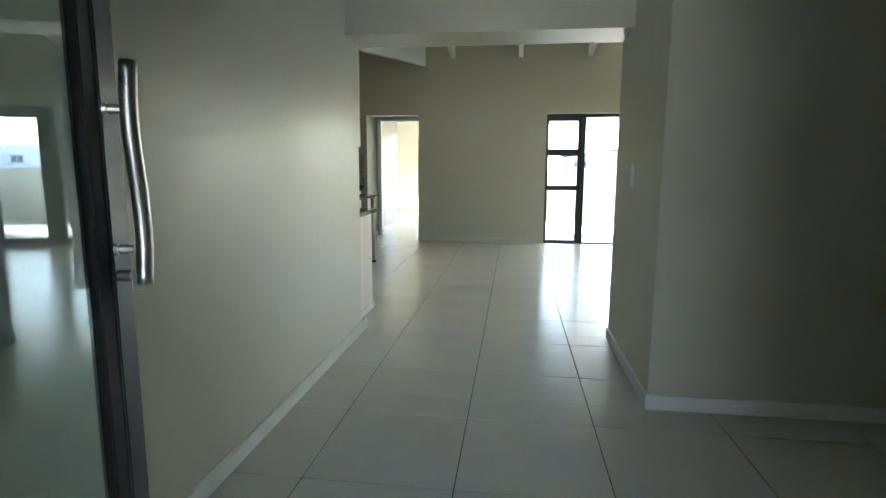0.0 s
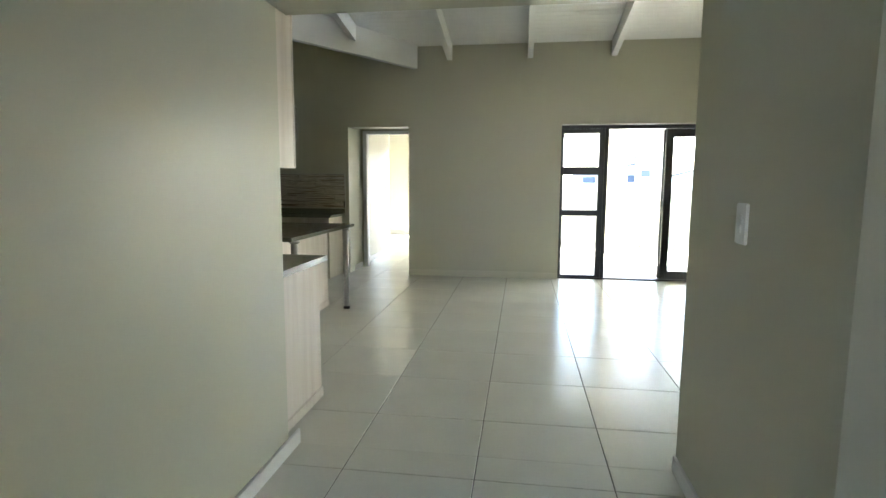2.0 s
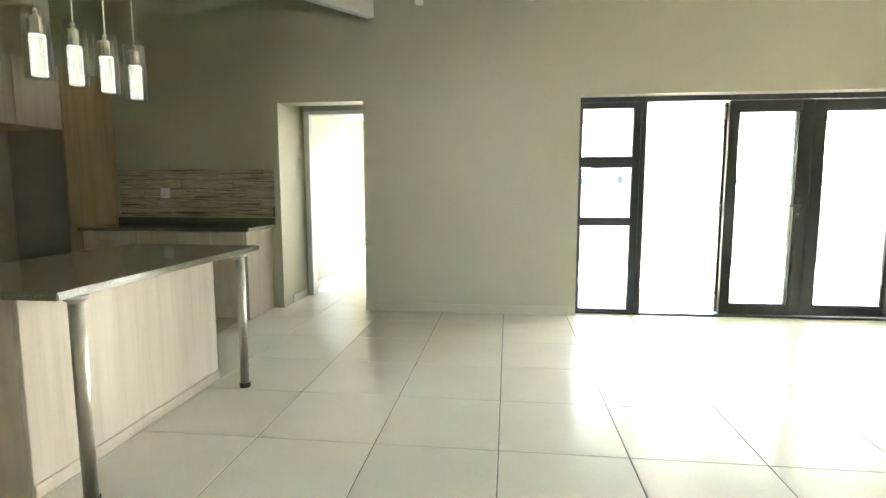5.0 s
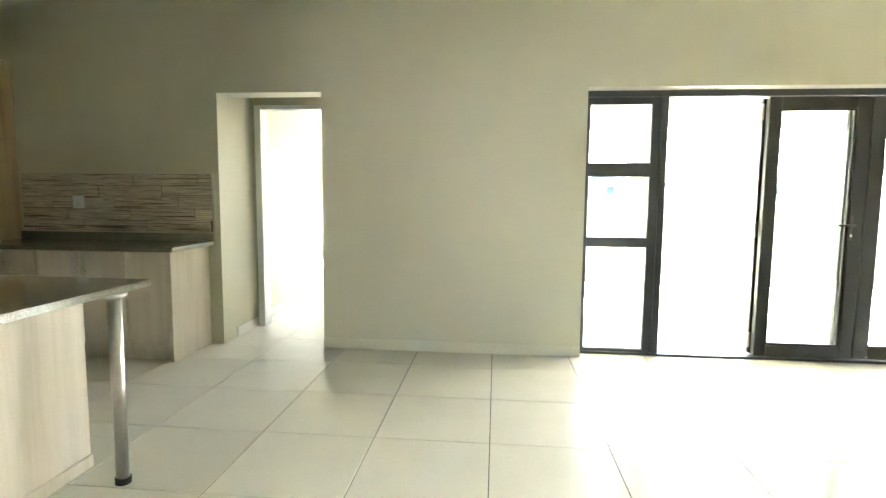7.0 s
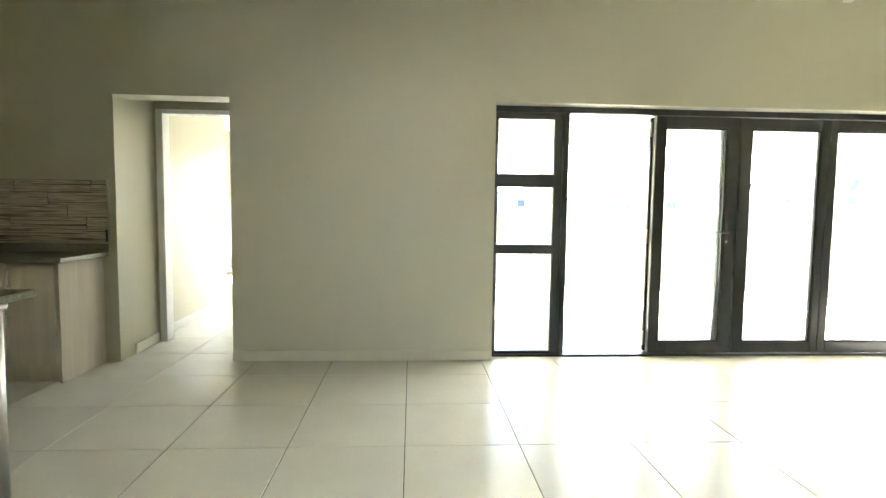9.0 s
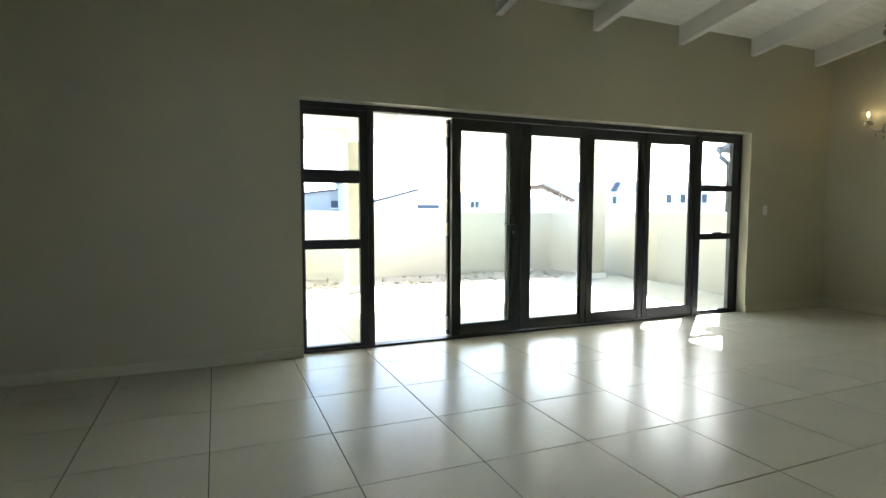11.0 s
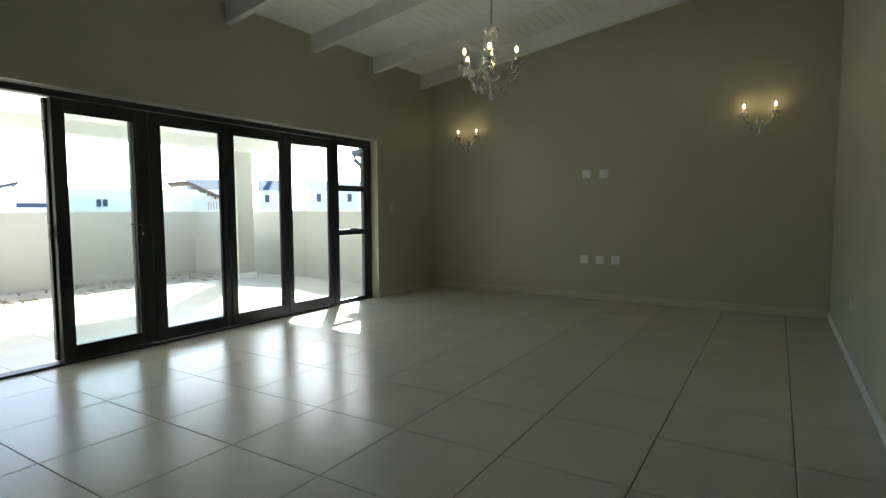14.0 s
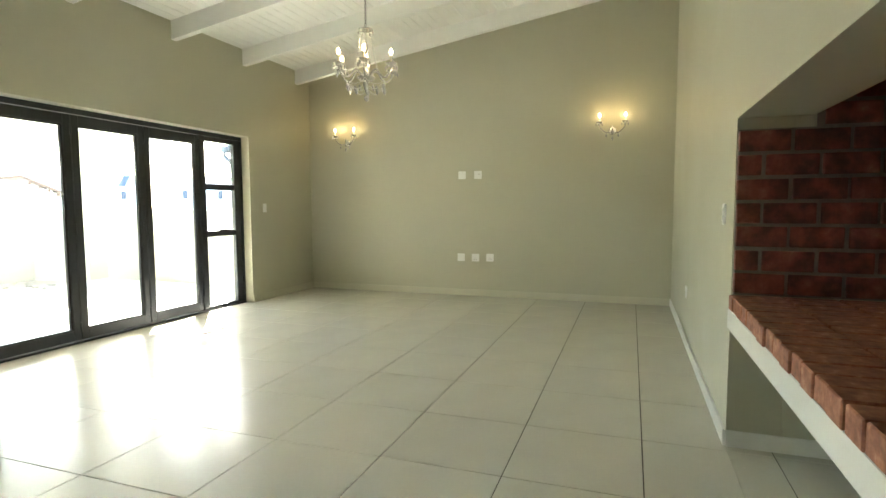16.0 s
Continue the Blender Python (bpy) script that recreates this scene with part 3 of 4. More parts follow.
part("wall", box(-1.3, 1.1, 0, 3, 0, 2.1), PLASTER_W, lapa)
for x in (-0.35, 0.6):
    part("post", box(x - 0.12, x + 0.12, -0.4, -0.15, 0, 2.3), PLASTER_W, lapa)
part("roof", prism([(-1.45, 2.66), (-0.5, 2.76), (1.42, 1.86), (1.42, 1.98), (-0.5, 2.90), (-1.45, 2.78)], "y", -0.9, 3.4), DARKWOOD, lapa, "brown timber roof edge")
for i in range(4):
    x = -0.2 + i * 0.38
    part("rafter", box(x - 0.05, x + 0.05, -0.85, 0.0, 2.58 - i * 0.18 - 0.14, 2.58 - i * 0.18), DARKWOOD, lapa)
for i in range(7):
    part("fence_bar", box(0.55 + i * 0.14, 0.58 + i * 0.14, -0.6, -0.57, 0.9, 1.75), ROOFM, lapa)

# ---- room beyond the doorway ----
structure("wall_lobby_west", box(-2.555, -2.335, 9.70, 10.24, -0.05, 2.6), WALL, "greige painted lobby wall", "wall")
structure("wall_lobby_east", box(-1.10, -0.88, 9.70, 10.13, -0.05, 2.6), WALL, "greige painted lobby wall", "wall")
structure("wall_bedroom_south", wall_x(-4.42, 0.57, 10.13, 10.24, -0.05, 2.6, [(-2.315, -1.43, -0.05, 2.075)]), WALL, "greige painted wall with a door opening", "wall")
structure("wall_bedroom_west", box(-4.42, -4.2, 10.24, 15.6, -0.05, 2.6), WALL, "greige painted bedroom wall", "wall")
bme = box(0.35, 0.57, 10.24, 13.8, -0.05, 2.6)
box(0.35, 0.57, 14.5, 15.6, -0.05, 2.6, bm=bme)
box(0.35, 0.57, 13.8, 14.5, -0.05, 0.9, bm=bme)
box(0.35, 0.57, 13.8, 14.5, 2.1, 2.6, bm=bme)
structure("wall_bedroom_east", bme, WALL, "greige painted bedroom wall", "wall")
structure("wall_bedroom_north", wall_x(-4.2, 0.35, 15.4, 15.6, -0.05, 2.6, [(-2.5, -1.0, 0.05, 2.1)]), WALL, "greige painted bedroom wall with a window", "wall")
structure("ceiling_bedroom", box(-4.42, 0.57, 9.70, 15.6, 2.6, 2.7), CEIL, "flat white bedroom ceiling", "ceiling")
bed_floor = structure("floor_bedroom", box(-4.42, 0.57, 9.70, 15.6, -0.06, -0.004), GROUT, "cream tiled bedroom floor", "floor")
wb = thing("window_3", (0, 0, 0), "charcoal aluminium bedroom window", "window", kind="structure")
for a, b, za, zb in ((-2.5, -2.44, 0.05, 2.1), (-1.43, -1.37, 0.05, 2.1), (-1.06, -1.0, 0.05, 2.1), (-2.44, -1.43, 0.05, 0.11), (-1.37, -1.06, 0.05, 0.11), (-2.44, -1.43, 2.04, 2.1), (-1.37, -1.06, 2.04, 2.1)):
    part("bar", box(a, b, 15.46, 15.52, za, zb), ALU, wb)
# fill lamp added inside the north window to brighten bedroom and corridor
wl = new("bedroom_fill", bpy.data.lights.new("bedroom_fill", "AREA"))
wl.data.shape = "RECTANGLE"
wl.data.size, wl.data.size_y = 1.4, 1.95
wl.data.energy = 0.7
wl.data.color = (0.86, 0.93, 1.0)
wl.matrix_world = look((-1.75, 15.44, 1.08), (-1.75, 12.0, 1.0))
skirt(-2.335, -2.335 + T, 9.70, 10.11, TRIM_W)
skirt(-4.2, 0.35, 15.4 - T, 15.4, TRIM_W)
skirt(-4.2, -4.2 + T, 10.24, 15.38, TRIM_W)
df = thing("door_1", (0, 0, 0), "white painted inner door frame without a leaf", "door frame", kind="structure")
part("frame_jamb", box(-2.314, -2.255, 10.11, 10.25, 0, 2.075, 0.003), PLASTIC, df)
part("frame_jamb", box(-1.475, -1.43, 10.11, 10.25, 0, 2.075, 0.003), PLASTIC, df)
part("frame_head", box(-2.255, -1.475, 10.11, 10.25, 2.035, 2.075, 0.003), PLASTIC, df)
structure("wall_corridor_west", box(-2.60, -2.385, 10.24, 12.06, -0.05, 2.6), WALL, "greige painted corridor wall with a light switch", "wall")
skirt(-2.385, -2.385 + T, 10.25, 12.06, TRIM_W)


# ---- kitchen ----
def bar_handle(x, y, z, parent, vertical=True, n=(0, -1), ln=0.11):
    """A slim bow handle standing off a front that faces n."""
    d = 0.028
    if vertical:
        pts = [(x, y, z), (x + n[0] * d, y + n[1] * d, z + 0.006), (x + n[0] * d, y + n[1] * d, z + ln - 0.006), (x, y, z + ln)]
    else:
        tx, ty = -n[1], n[0]
        pts = [(x - tx * ln / 2, y - ty * ln / 2, z), (x - tx * ln / 2 + n[0] * d, y - ty * ln / 2 + n[1] * d, z), (x + tx * ln / 2 + n[0] * d, y + ty * ln / 2 + n[1] * d, z), (x + tx * ln / 2, y + ty * ln / 2, z)]
    return part("handle", tube(pts, 0.006, 8), STEEL, parent, "slim steel handle")


def base_unit(x0, x1, fronts, label, yf=8.93, yb=9.47, face=-1, dx=-0.055):
    """A base cabinet; fronts are (xa, xb, za, zb, handle kind, handle x)."""
    c = thing("base_cabinet", (dx, 0, 0), label, "cabinet", "kitchen base cabinets")
    ya, yc = (yf + 0.04, yb) if face < 0 else (yb, yf - 0.04)
    part("carcass", box(x0 + 0.001, x1 - 0.001, ya, yc, 0.12, 0.833), WOOD, c)
    ka, kb = (yf + 0.06, yb) if face < 0 else (yb, yf - 0.06)
    part("plinth", box(x0 + 0.001, x1 - 0.001, ka, kb, 0.001, 0.12), WOOD, c)
    for xa, xb, za, zb, kind, hx_ in fronts:
        fa, fb = (yf, yf + 0.018) if face < 0 else (yf - 0.018, yf)
        d = part("drawer_front" if kind == "drawer" else "door", box(xa + 0.004, xb - 0.004, fa, fb, za, zb, 0.002), WOOD, c)
        if kind == "drawer":
            bar_handle((xa + xb) / 2, yf, (za + zb) / 2, d, False, (0, face), 0.16)
        else:
            bar_handle(hx_, yf, zb - 0.15, d, True, (0, face))
    return c


base_unit(-4.038, -3.46, [(-4.036, -3.46, 0.66, 0.825, "drawer", 0), (-4.036, -3.46, 0.49, 0.655, "drawer", 0), (-4.036, -3.46, 0.31, 0.485, "drawer", 0), (-4.036, -3.46, 0.13, 0.305, "drawer", 0)], "pale ash laminate drawer cabinet under the dark counter")
base_unit(-3.46, -2.735, [(-3.46, -3.0975, 0.13, 0.825, "door", -3.14), (-3.0975, -2.735, 0.13, 0.825, "door", -3.05)], "pale ash laminate two-door base cabinet")
base_unit(-2.735, -2.412, [(-2.735, -2.412, 0.13, 0.825, "door", -2.70)], "pale ash laminate one-door base cabinet")
ep = thing("end_panel", (-0.055, 0, 0), "pale ash laminate end panel of the base cabinets", "panel")
part("panel", box(-2.412, -2.385, 8.93, 9.47, 0.02, 0.833, 0.002), WOOD, ep)
part("kick_strip", box(-2.410, -2.388, 8.94, 9.47, 0.001, 0.0195), WOOD, ep)
wt = thing("worktop", (-0.055, 0, 0), "dark polished stone worktop with an upstand", "worktop")
part("slab", box(-4.062, -2.345, 8.895, 9.478, 0.834, 0.866, 0.005), STONE, wt)
part("upstand", box(-4.062, -2.345, 9.455, 9.478, 0.8665, 0.93, 0.003), STONE, wt)

bs = thing("backsplash", (-0.055, -0.004, 0.012), "beige striped mosaic backsplash tiles on the wall", "backsplash")
part("mortar_bed", box(-4.035, -2.338, 9.472, 9.479, 0.932, 1.405), GROUT, bs)
rows_, off = 5, (0.0, 0.14, 0.28, 0.42, 0.10)
for r in range(rows_):
    za, zb = 0.933 + r * 0.0945, 0.933 + (r + 1) * 0.0945 - 0.003
    x = -4.035 - off[r]
    while x < -2.34:
        a, b = max(x, -4.035), min(x + 0.557, -2.338)
        if b - a > 0.02:
            part("tile", box(a, b - 0.003, 9.464 + 0.002 * ((r * 7 + int((x + 9) * 9)) % 3), 9.473, za, zb, 0.001), STRIPS, bs)
        x += 0.56
part("edge_trim", box(-4.037, -2.336, 9.460, 9.478, 1.405, 1.412), STEEL, bs, "thin metal edge strip")
part("edge_trim", box(-2.337, -2.331, 9.460, 9.478, 0.93, 1.405), STEEL, bs)


def wall_plate(loc, rz, w, h, label, category, kind):
    """White cover plate on a wall, its front towards local -y."""
    p = thing(category.replace(" ", "_"), loc, label, category, "wall plates", rz=rz)
    plate_ = part("cover", box(-w / 2, w / 2, -0.010, 0, -h / 2, h / 2, 0.004), PLASTIC, p)
    if kind == "socket":
        for dx in (-0.018, 0.018):
            part("switch", box(dx - 0.009, dx + 0.009, -0.014, -0.0095, 0.012, 0.032, 0.002), PLASTIC, p)
        for dx, dz in ((-0.014, -0.026), (0.014, -0.026), (0.0, -0.006)):
            part("hole", lathe([(0.004, 0), (0.004, 0.001)], 8, (0, 0, 0)), RUBBER, p).matrix_basis = pose(dx, -0.0101, dz, 90)
    elif kind == "switch":
        for dz in (-0.018, 0.018):
            part("rocker", box(-0.012, 0.012, -0.015, -0.0095, dz - 0.015, dz + 0.015, 0.002), PLASTIC, p)
    elif kind == "aerial":
        part("port", lathe([(0.008, 0), (0.008, 0.006)], 12), STEEL, p).matrix_basis = pose(0.015, -0.0095, 0.01, 90)
    return p


wall_plate((-3.568, 9.460, 1.181), 0, 0.105, 0.105, "white double socket on the striped backsplash", "wall socket", "socket")

# tall units on the end wall
tall = thing("tall_cupboard", (-0.078, 0, 0), "tall oak laminate cupboard in the kitchen corner", "cupboard")
part("body", box(-4.655, -4.062, 8.83, 9.475, 0.001, 2.33), WOOD_T, tall)
part("door", box(-4.06, -4.041, 8.832, 9.473, 0.87, 2.33, 0.002), WOOD_T, tall)
fr = thing("fridge_housing", (-0.078, 0, 0), "oak laminate fridge housing with an empty dark niche", "cupboard")
part("side_panel", box(-4.655, -4.041, 7.86, 7.88, 0.001, 2.33), WOOD_T, fr)
part("top_box", box(-4.655, -4.062, 7.88, 8.828, 1.765, 2.33), WOOD_T, fr)
part("door", box(-4.06, -4.041, 7.882, 8.352, 1.768, 2.328, 0.002), WOOD, fr)
part("door", box(-4.06, -4.041, 8.356, 8.826, 1.768, 2.328, 0.002), WOOD, fr)
part("niche_back", box(-4.655, -4.60, 7.88, 8.828, 0.001, 1.764), NICHE, fr, "dark niche back")
part("niche_side", box(-4.60, -4.045, 8.815, 8.828, 0.001, 1.764), NICHE, fr, "dark niche side")
tall2 = thing("tall_cupboard", (-0.078, 0, 0), "tall oak laminate cupboard beside the fridge niche", "cupboard")
part("body", box(-4.655, -4.062, 7.2, 7.858, 0.001, 2.33), WOOD_T, tall2)
part("door", box(-4.06, -4.041, 7.202, 7.856, 0.12, 2.33, 0.002), WOOD_T, tall2)

# run along the passage-side wall
for a, b in ((-4.0, -3.28), (-3.28, -2.56), (-2.56, -1.84), (-1.84, -1.116)):
    m_ = (a + b) / 2
    base_unit(a, b, [(a, m_, 0.13, 0.825, "door", m_ - 0.04), (m_, b, 0.13, 0.825, "door", m_ + 0.04)], "pale ash laminate two-door base cabinet by the passage", 5.072, 4.362, 1, 0)
ep2 = thing("end_panel", (0, 0, 0), "pale ash laminate end panel facing the passage opening", "panel")
part("panel", box(-1.115, -1.09, 4.362, 5.072, 0.02, 0.833, 0.002), WOOD, ep2)
part("kick_strip", box(-1.09, -1.078, 4.362, 5.072, 0.001, 0.06, 0.002), WOOD, ep2)
tagged(part("worktop", box(-4.0, -1.045, 4.362, 5.105, 0.834, 0.866, 0.005), STONE), "dark polished stone worktop beside the passage", "worktop")
for a, b in ((-3.27, -2.55), (-2.55, -1.83), (-1.83, -1.088)):
    u = thing("wall_cabinet", (0, 0, 0), "pale ash laminate wall cabinet above the counter", "cabinet", "kitchen wall cabinets")
    part("carcass", box(a, b - 0.002, 4.362, 4.76, 1.372, 2.33, 0.002), WOOD, u)
    for p_, q_ in ((a, (a + b) / 2), ((a + b) / 2, b)):
        d = part("door", box(p_ + 0.002, q_ - 0.002, 4.762, 4.78, 1.372, 2.33, 0.002), WOOD, u)
        bar_handle((p_ + q_) / 2, 4.78, 1.40, d, True, (0, 1))

# island
isl = thing("kitchen_island", (0, 0, 0), "ash laminate island with a dark stone breakfast top on steel legs", "kitchen island")
part("front_panel", box(-1.937, -1.915, 6.05, 7.44, 0.06, 0.838, 0.002), WOOD, isl)
part("kick_strip", box(-1.93, -1.907, 6.05, 7.445, 0.001, 0.06, 0.002), WOOD, isl)
part("body", box(-2.50, -1.938, 6.07, 7.42, 0.001, 0.838), WOOD, isl)
part("side_panel", box(-2.50, -1.938, 6.05, 6.069, 0.001, 0.838, 0.002), WOOD, isl)
part("side_panel", box(-2.50, -1.938, 7.421, 7.44, 0.001, 0.838, 0.002), WOOD, isl)
part("top", box(-2.56, -1.648, 5.95, 7.54, 0.84, 0.87, 0.005), STONE, isl, "dark polished stone top")
for y in (6.06, 7.325):
    lg = part("leg", lathe([(0.0275, 0.03), (0.0275, 0.835)], 24, (-1.675, y, 0)), STEEL, isl, "brushed steel leg", True)
    part("foot", lathe([(0.032, 0.0), (0.033, 0.028), (0.028, 0.03)], 24, (-1.675, y, 0)), RUBBER, lg, "black plastic foot")
    part("collar", lathe([(0.028, 0.815), (0.045, 0.828), (0.045, 0.839)], 24, (-1.675, y, 0)), STEEL, lg)

# pendants
def pendant(x, y):
    top = ceil_z(y)
    p = thing("pendant_light", (x, y, 1.73), "clear glass tube pendant with a lit bubble rod", "pendant light", "pendants over the island")
    ring = bmesh.new()
    seg = 28
    for r, flip in ((0.056, False), (0.052, True)):
        a = [ring.verts.new((r * math.cos(2 * math.pi * k / seg), r * math.sin(2 * math.pi * k / seg), 0)) for k in range(seg)]
        b = [ring.verts.new((r * math.cos(2 * math.pi * k / seg), r * math.sin(2 * math.pi * k / seg), 0.30)) for k in range(seg)]
        for k in range(seg):
            ring.faces.new((a[k], a[(k + 1) % seg], b[(k + 1) % seg], b[k]))
        if flip:
            for k in range(seg):
                ring.faces.new((oa[k], oa[(k + 1) % seg], a[(k + 1) % seg], a[k]))
                ring.faces.new((ob_[k], ob_[(k + 1) % seg], b[(k + 1) % seg], b[k]))
        oa, ob_ = a, b
    part("tube", ring, TUBE, p, "clear glass tube", True)
    part("bubble_rod", lathe([(0.028, 0.01), (0.032, 0.014), (0.032, 0.185), (0.028, 0.19)], 24), BUBBLE, p, "lit seeded glass rod")
    part("holder", lathe([(0.034, 0.19), (0.034, 0.265), (0.012, 0.275), (0.012, 0.30)], 24), CHROME, p, "chrome lamp holder")
    part("cord", lathe([(0.0035, 0.30), (0.0035, top - 1.73 - 0.02)], 8), PLASTIC, p)
    part("ceiling_cup", lathe([(0.05, top - 1.73 - 0.03), (0.05, top - 1.73)], 24), CHROME, p)
    return p


for y in (7.13, 6.91, 6.70, 6.49):
    pendant(-2.14, y)


# ---- plates on the living room walls ----
for y, z, k in ((7.112, 1.630, "plain"), (6.89, 1.630, "aerial"), (7.125, 0.52, "plain"), (6.922, 0.52, "socket"), (6.722, 0.525, "socket")):
    wall_plate((E, y, z), -90, 0.105, 0.105, "white square cover plate on the olive wall" if k != "socket" else "white double socket on the olive wall", "wall socket", k)
wall_plate((5.947, N, 1.20), 0, 0.07, 0.115, "white light switch beside the folding doors", "light switch", "switch")
wall_plate((3.26, S, 1.165), 180, 0.075, 0.115, "white light switch beside the barbecue", "light switch", "switch")
wall_plate((5.15, S, 0.46), 180, 0.105, 0.105, "white socket low on the wall", "wall socket", "socket")
wall_plate((-2.385, 11.78, 1.196), 90, 0.075, 0.115, "white light switch on the corridor wall", "light switch", "switch")
wall_plate((0.817, 3.908, 1.172), -90, 0.085, 0.135, "white light switch on the passage wall", "light switch", "switch")


# ---- crystal pieces ----
def drop_mesh(s):
    return lathe([(0.0, s), (s * 0.35, s * 0.55), (s * 0.5, 0.0), (s * 0.38, -s * 0.6), (0.0, -s * 1.25)], 8)


def candle(parent, x, y, z, k=1.0, lit=True):
    """Cup, sleeve and flame bulb at the end of an arm."""
    cup = part("cup", lathe([(0.010 * k, -0.014), (0.03 * k, -0.006), (0.044 * k, 0.008), (0.047 * k, 0.016), (0.043 * k, 0.015), (0.028 * k, 0.0), (0.012 * k, -0.004)], 12, (x, y, z)), CRYSTAL, parent, "clear crystal drip cup")
    part("sleeve", lathe([(0.0095, 0.0), (0.0095, 0.075 * k)], 12, (x, y, z)), IVORY, cup, "ivory candle sleeve")
    part("bulb", lathe([(0.006, 0.075 * k), (0.0125, 0.075 * k + 0.014), (0.0135, 0.075 * k + 0.024), (0.0105, 0.075 * k + 0.038), (0.003, 0.075 * k + 0.05)], 12, (x, y, z)), BULB if lit else CRYSTAL, cup, "glowing flame bulb" if lit else "unlit clear flame bulb", True)
    for i in range(5):
        a = 2 * math.pi * i / 5 + 0.4
        d = part("drop", drop_mesh(0.018), CRYSTAL, cup, "cut crystal drop")
        d.matrix_basis = pose(x + 0.045 * k * math.cos(a), y + 0.045 * k * math.sin(a), z - 0.012 - 0.006 * (i % 2), 0, 0, 31 * i)
    return cup


def beads(parent, pts, r=0.006):
    bm = bmesh.new()
    for p in pts:
        bmesh.ops.create_icosphere(bm, subdivisions=1, radius=r, matrix=Matrix.Translation(p))
    return part("bead_string", bm, BEAD, parent, "string of small crystal beads", True)


CX, CY, CZ = 3.90, 6.92, 2.282
ch = thing("chandelier", (CX, CY, CZ), "lit crystal chandelier with six candle arms on a chain", "chandelier")
top = ceil_z(CY) - CZ
bmch = bmesh.new()
z = 0.315
i = 0
while z < top - 0.03:
    a = i % 2
    ring = [(0.008 * math.cos(t) * (1 if a else 0), 0.008 * math.cos(t) * (0 if a else 1), z + 0.016 + 0.016 * math.sin(t)) for t in [2 * math.pi * k / 8 for k in range(9)]]
    tube(ring, 0.0022, 5, bmch)
    z += 0.024
    i += 1
part("chain", bmch, DARKSTEEL, ch, "thin metal chain")
part("ceiling_cup", lathe([(0.02, top - 0.035), (0.05, top - 0.012), (0.052, top)], 20), CHROME, ch)
part("crown", lathe([(0.008, 0.315), (0.012, 0.292), (0.03, 0.282), (0.05, 0.288), (0.056, 0.298), (0.053, 0.300), (0.046, 0.292), (0.028, 0.286), (0.010, 0.282)], 14), CRYSTAL, ch, "crystal crown dish")
part("rod", lathe([(0.004, -0.10), (0.004, 0.316)], 10), CHROME, ch, "chrome centre rod")
part("stem", lathe([(0.006, 0.19), (0.014, 0.175), (0.016, 0.15), (0.009, 0.12), (0.011, 0.10), (0.023, 0.075), (0.027, 0.05), (0.013, 0.015), (0.012, -0.005), (0.026, -0.025), (0.03, -0.045), (0.014, -0.06)], 14), CRYSTAL, ch, "turned crystal stem")
part("bowl", lathe([(0.012, -0.105), (0.045, -0.095), (0.068, -0.075), (0.074, -0.066), (0.069, -0.064), (0.042, -0.085), (0.012, -0.093)], 14), CRYSTAL, ch, "cut crystal bowl")
part("hub", lathe([(0.02, -0.085), (0.03, -0.075), (0.03, -0.062), (0.016, -0.055)], 18), CHROME, ch, "chrome arm hub")
R = 0.228
for k in range(6):
    a = math.pi * k / 3 + radians(203)
    ca, sa = math.cos(a), math.sin(a)
    prof = [(0.028, -0.07), (0.045, -0.04), (0.066, -0.018), (0.088, -0.012), (0.108, -0.026), (0.128, -0.055), (0.150, -0.078), (0.176, -0.082), (0.200, -0.068), (0.219, -0.045), (R, -0.014)]
    arm = part("arm", tube([(r * ca, r * sa, z_) for r, z_ in prof], 0.0075, 8), CRYSTAL, ch, "curved twisted glass arm")
    candle(ch, R * ca, R * sa, 0.0, 1.0, k != 2)
    beads(ch, [Vector(((0.052 + 0.05 * t * t) * ca, (0.052 + 0.05 * t * t) * sa, 0.288 - 0.298 * t)) for t in [j / 17 for j in range(18)]], 0.0056)
    b = a + math.pi / 3
    for r_, z_, sag in ((0.165, -0.105, 0.035), (0.14, -0.125, 0.05)):
        beads(ch, [Vector((r_ * (ca * (1 - t) + math.cos(b) * t), r_ * (sa * (1 - t) + math.sin(b) * t), z_ - sag * 4 * t * (1 - t))) for t in [j / 13 for j in range(14)]], 0.0048)
    for rr, zz, s in ((0.158, -0.125, 0.030), (0.094, -0.135, 0.026), (0.06, -0.118, 0.019)):
        d = part("drop", drop_mesh(s), CRYSTAL, ch, "cut crystal drop")
        d.matrix_basis = pose(rr * ca, rr * sa, zz - 0.025, 0, 0, 23 * k)
    d = part("drop", drop_mesh(0.015), CRYSTAL, ch, "cut crystal drop")
    d.matrix_basis = pose(0.056 * math.cos(a + 0.5), 0.056 * math.sin(a + 0.5), 0.275)
for zz, s in ((-0.125, 0.02), (-0.165, 0.024)):
    d = part("drop", drop_mesh(s), CRYSTAL, ch, "cut crystal drop")
    d.matrix_basis = pose(0, 0, zz)
bd = part("ball_drop", lathe([(0.0, 0.026), (0.016, 0.019), (0.023, 0.0), (0.016, -0.019), (0.0, -0.026)], 8, (0, 0, -0.226)), CRYSTAL, ch, "faceted crystal ball")


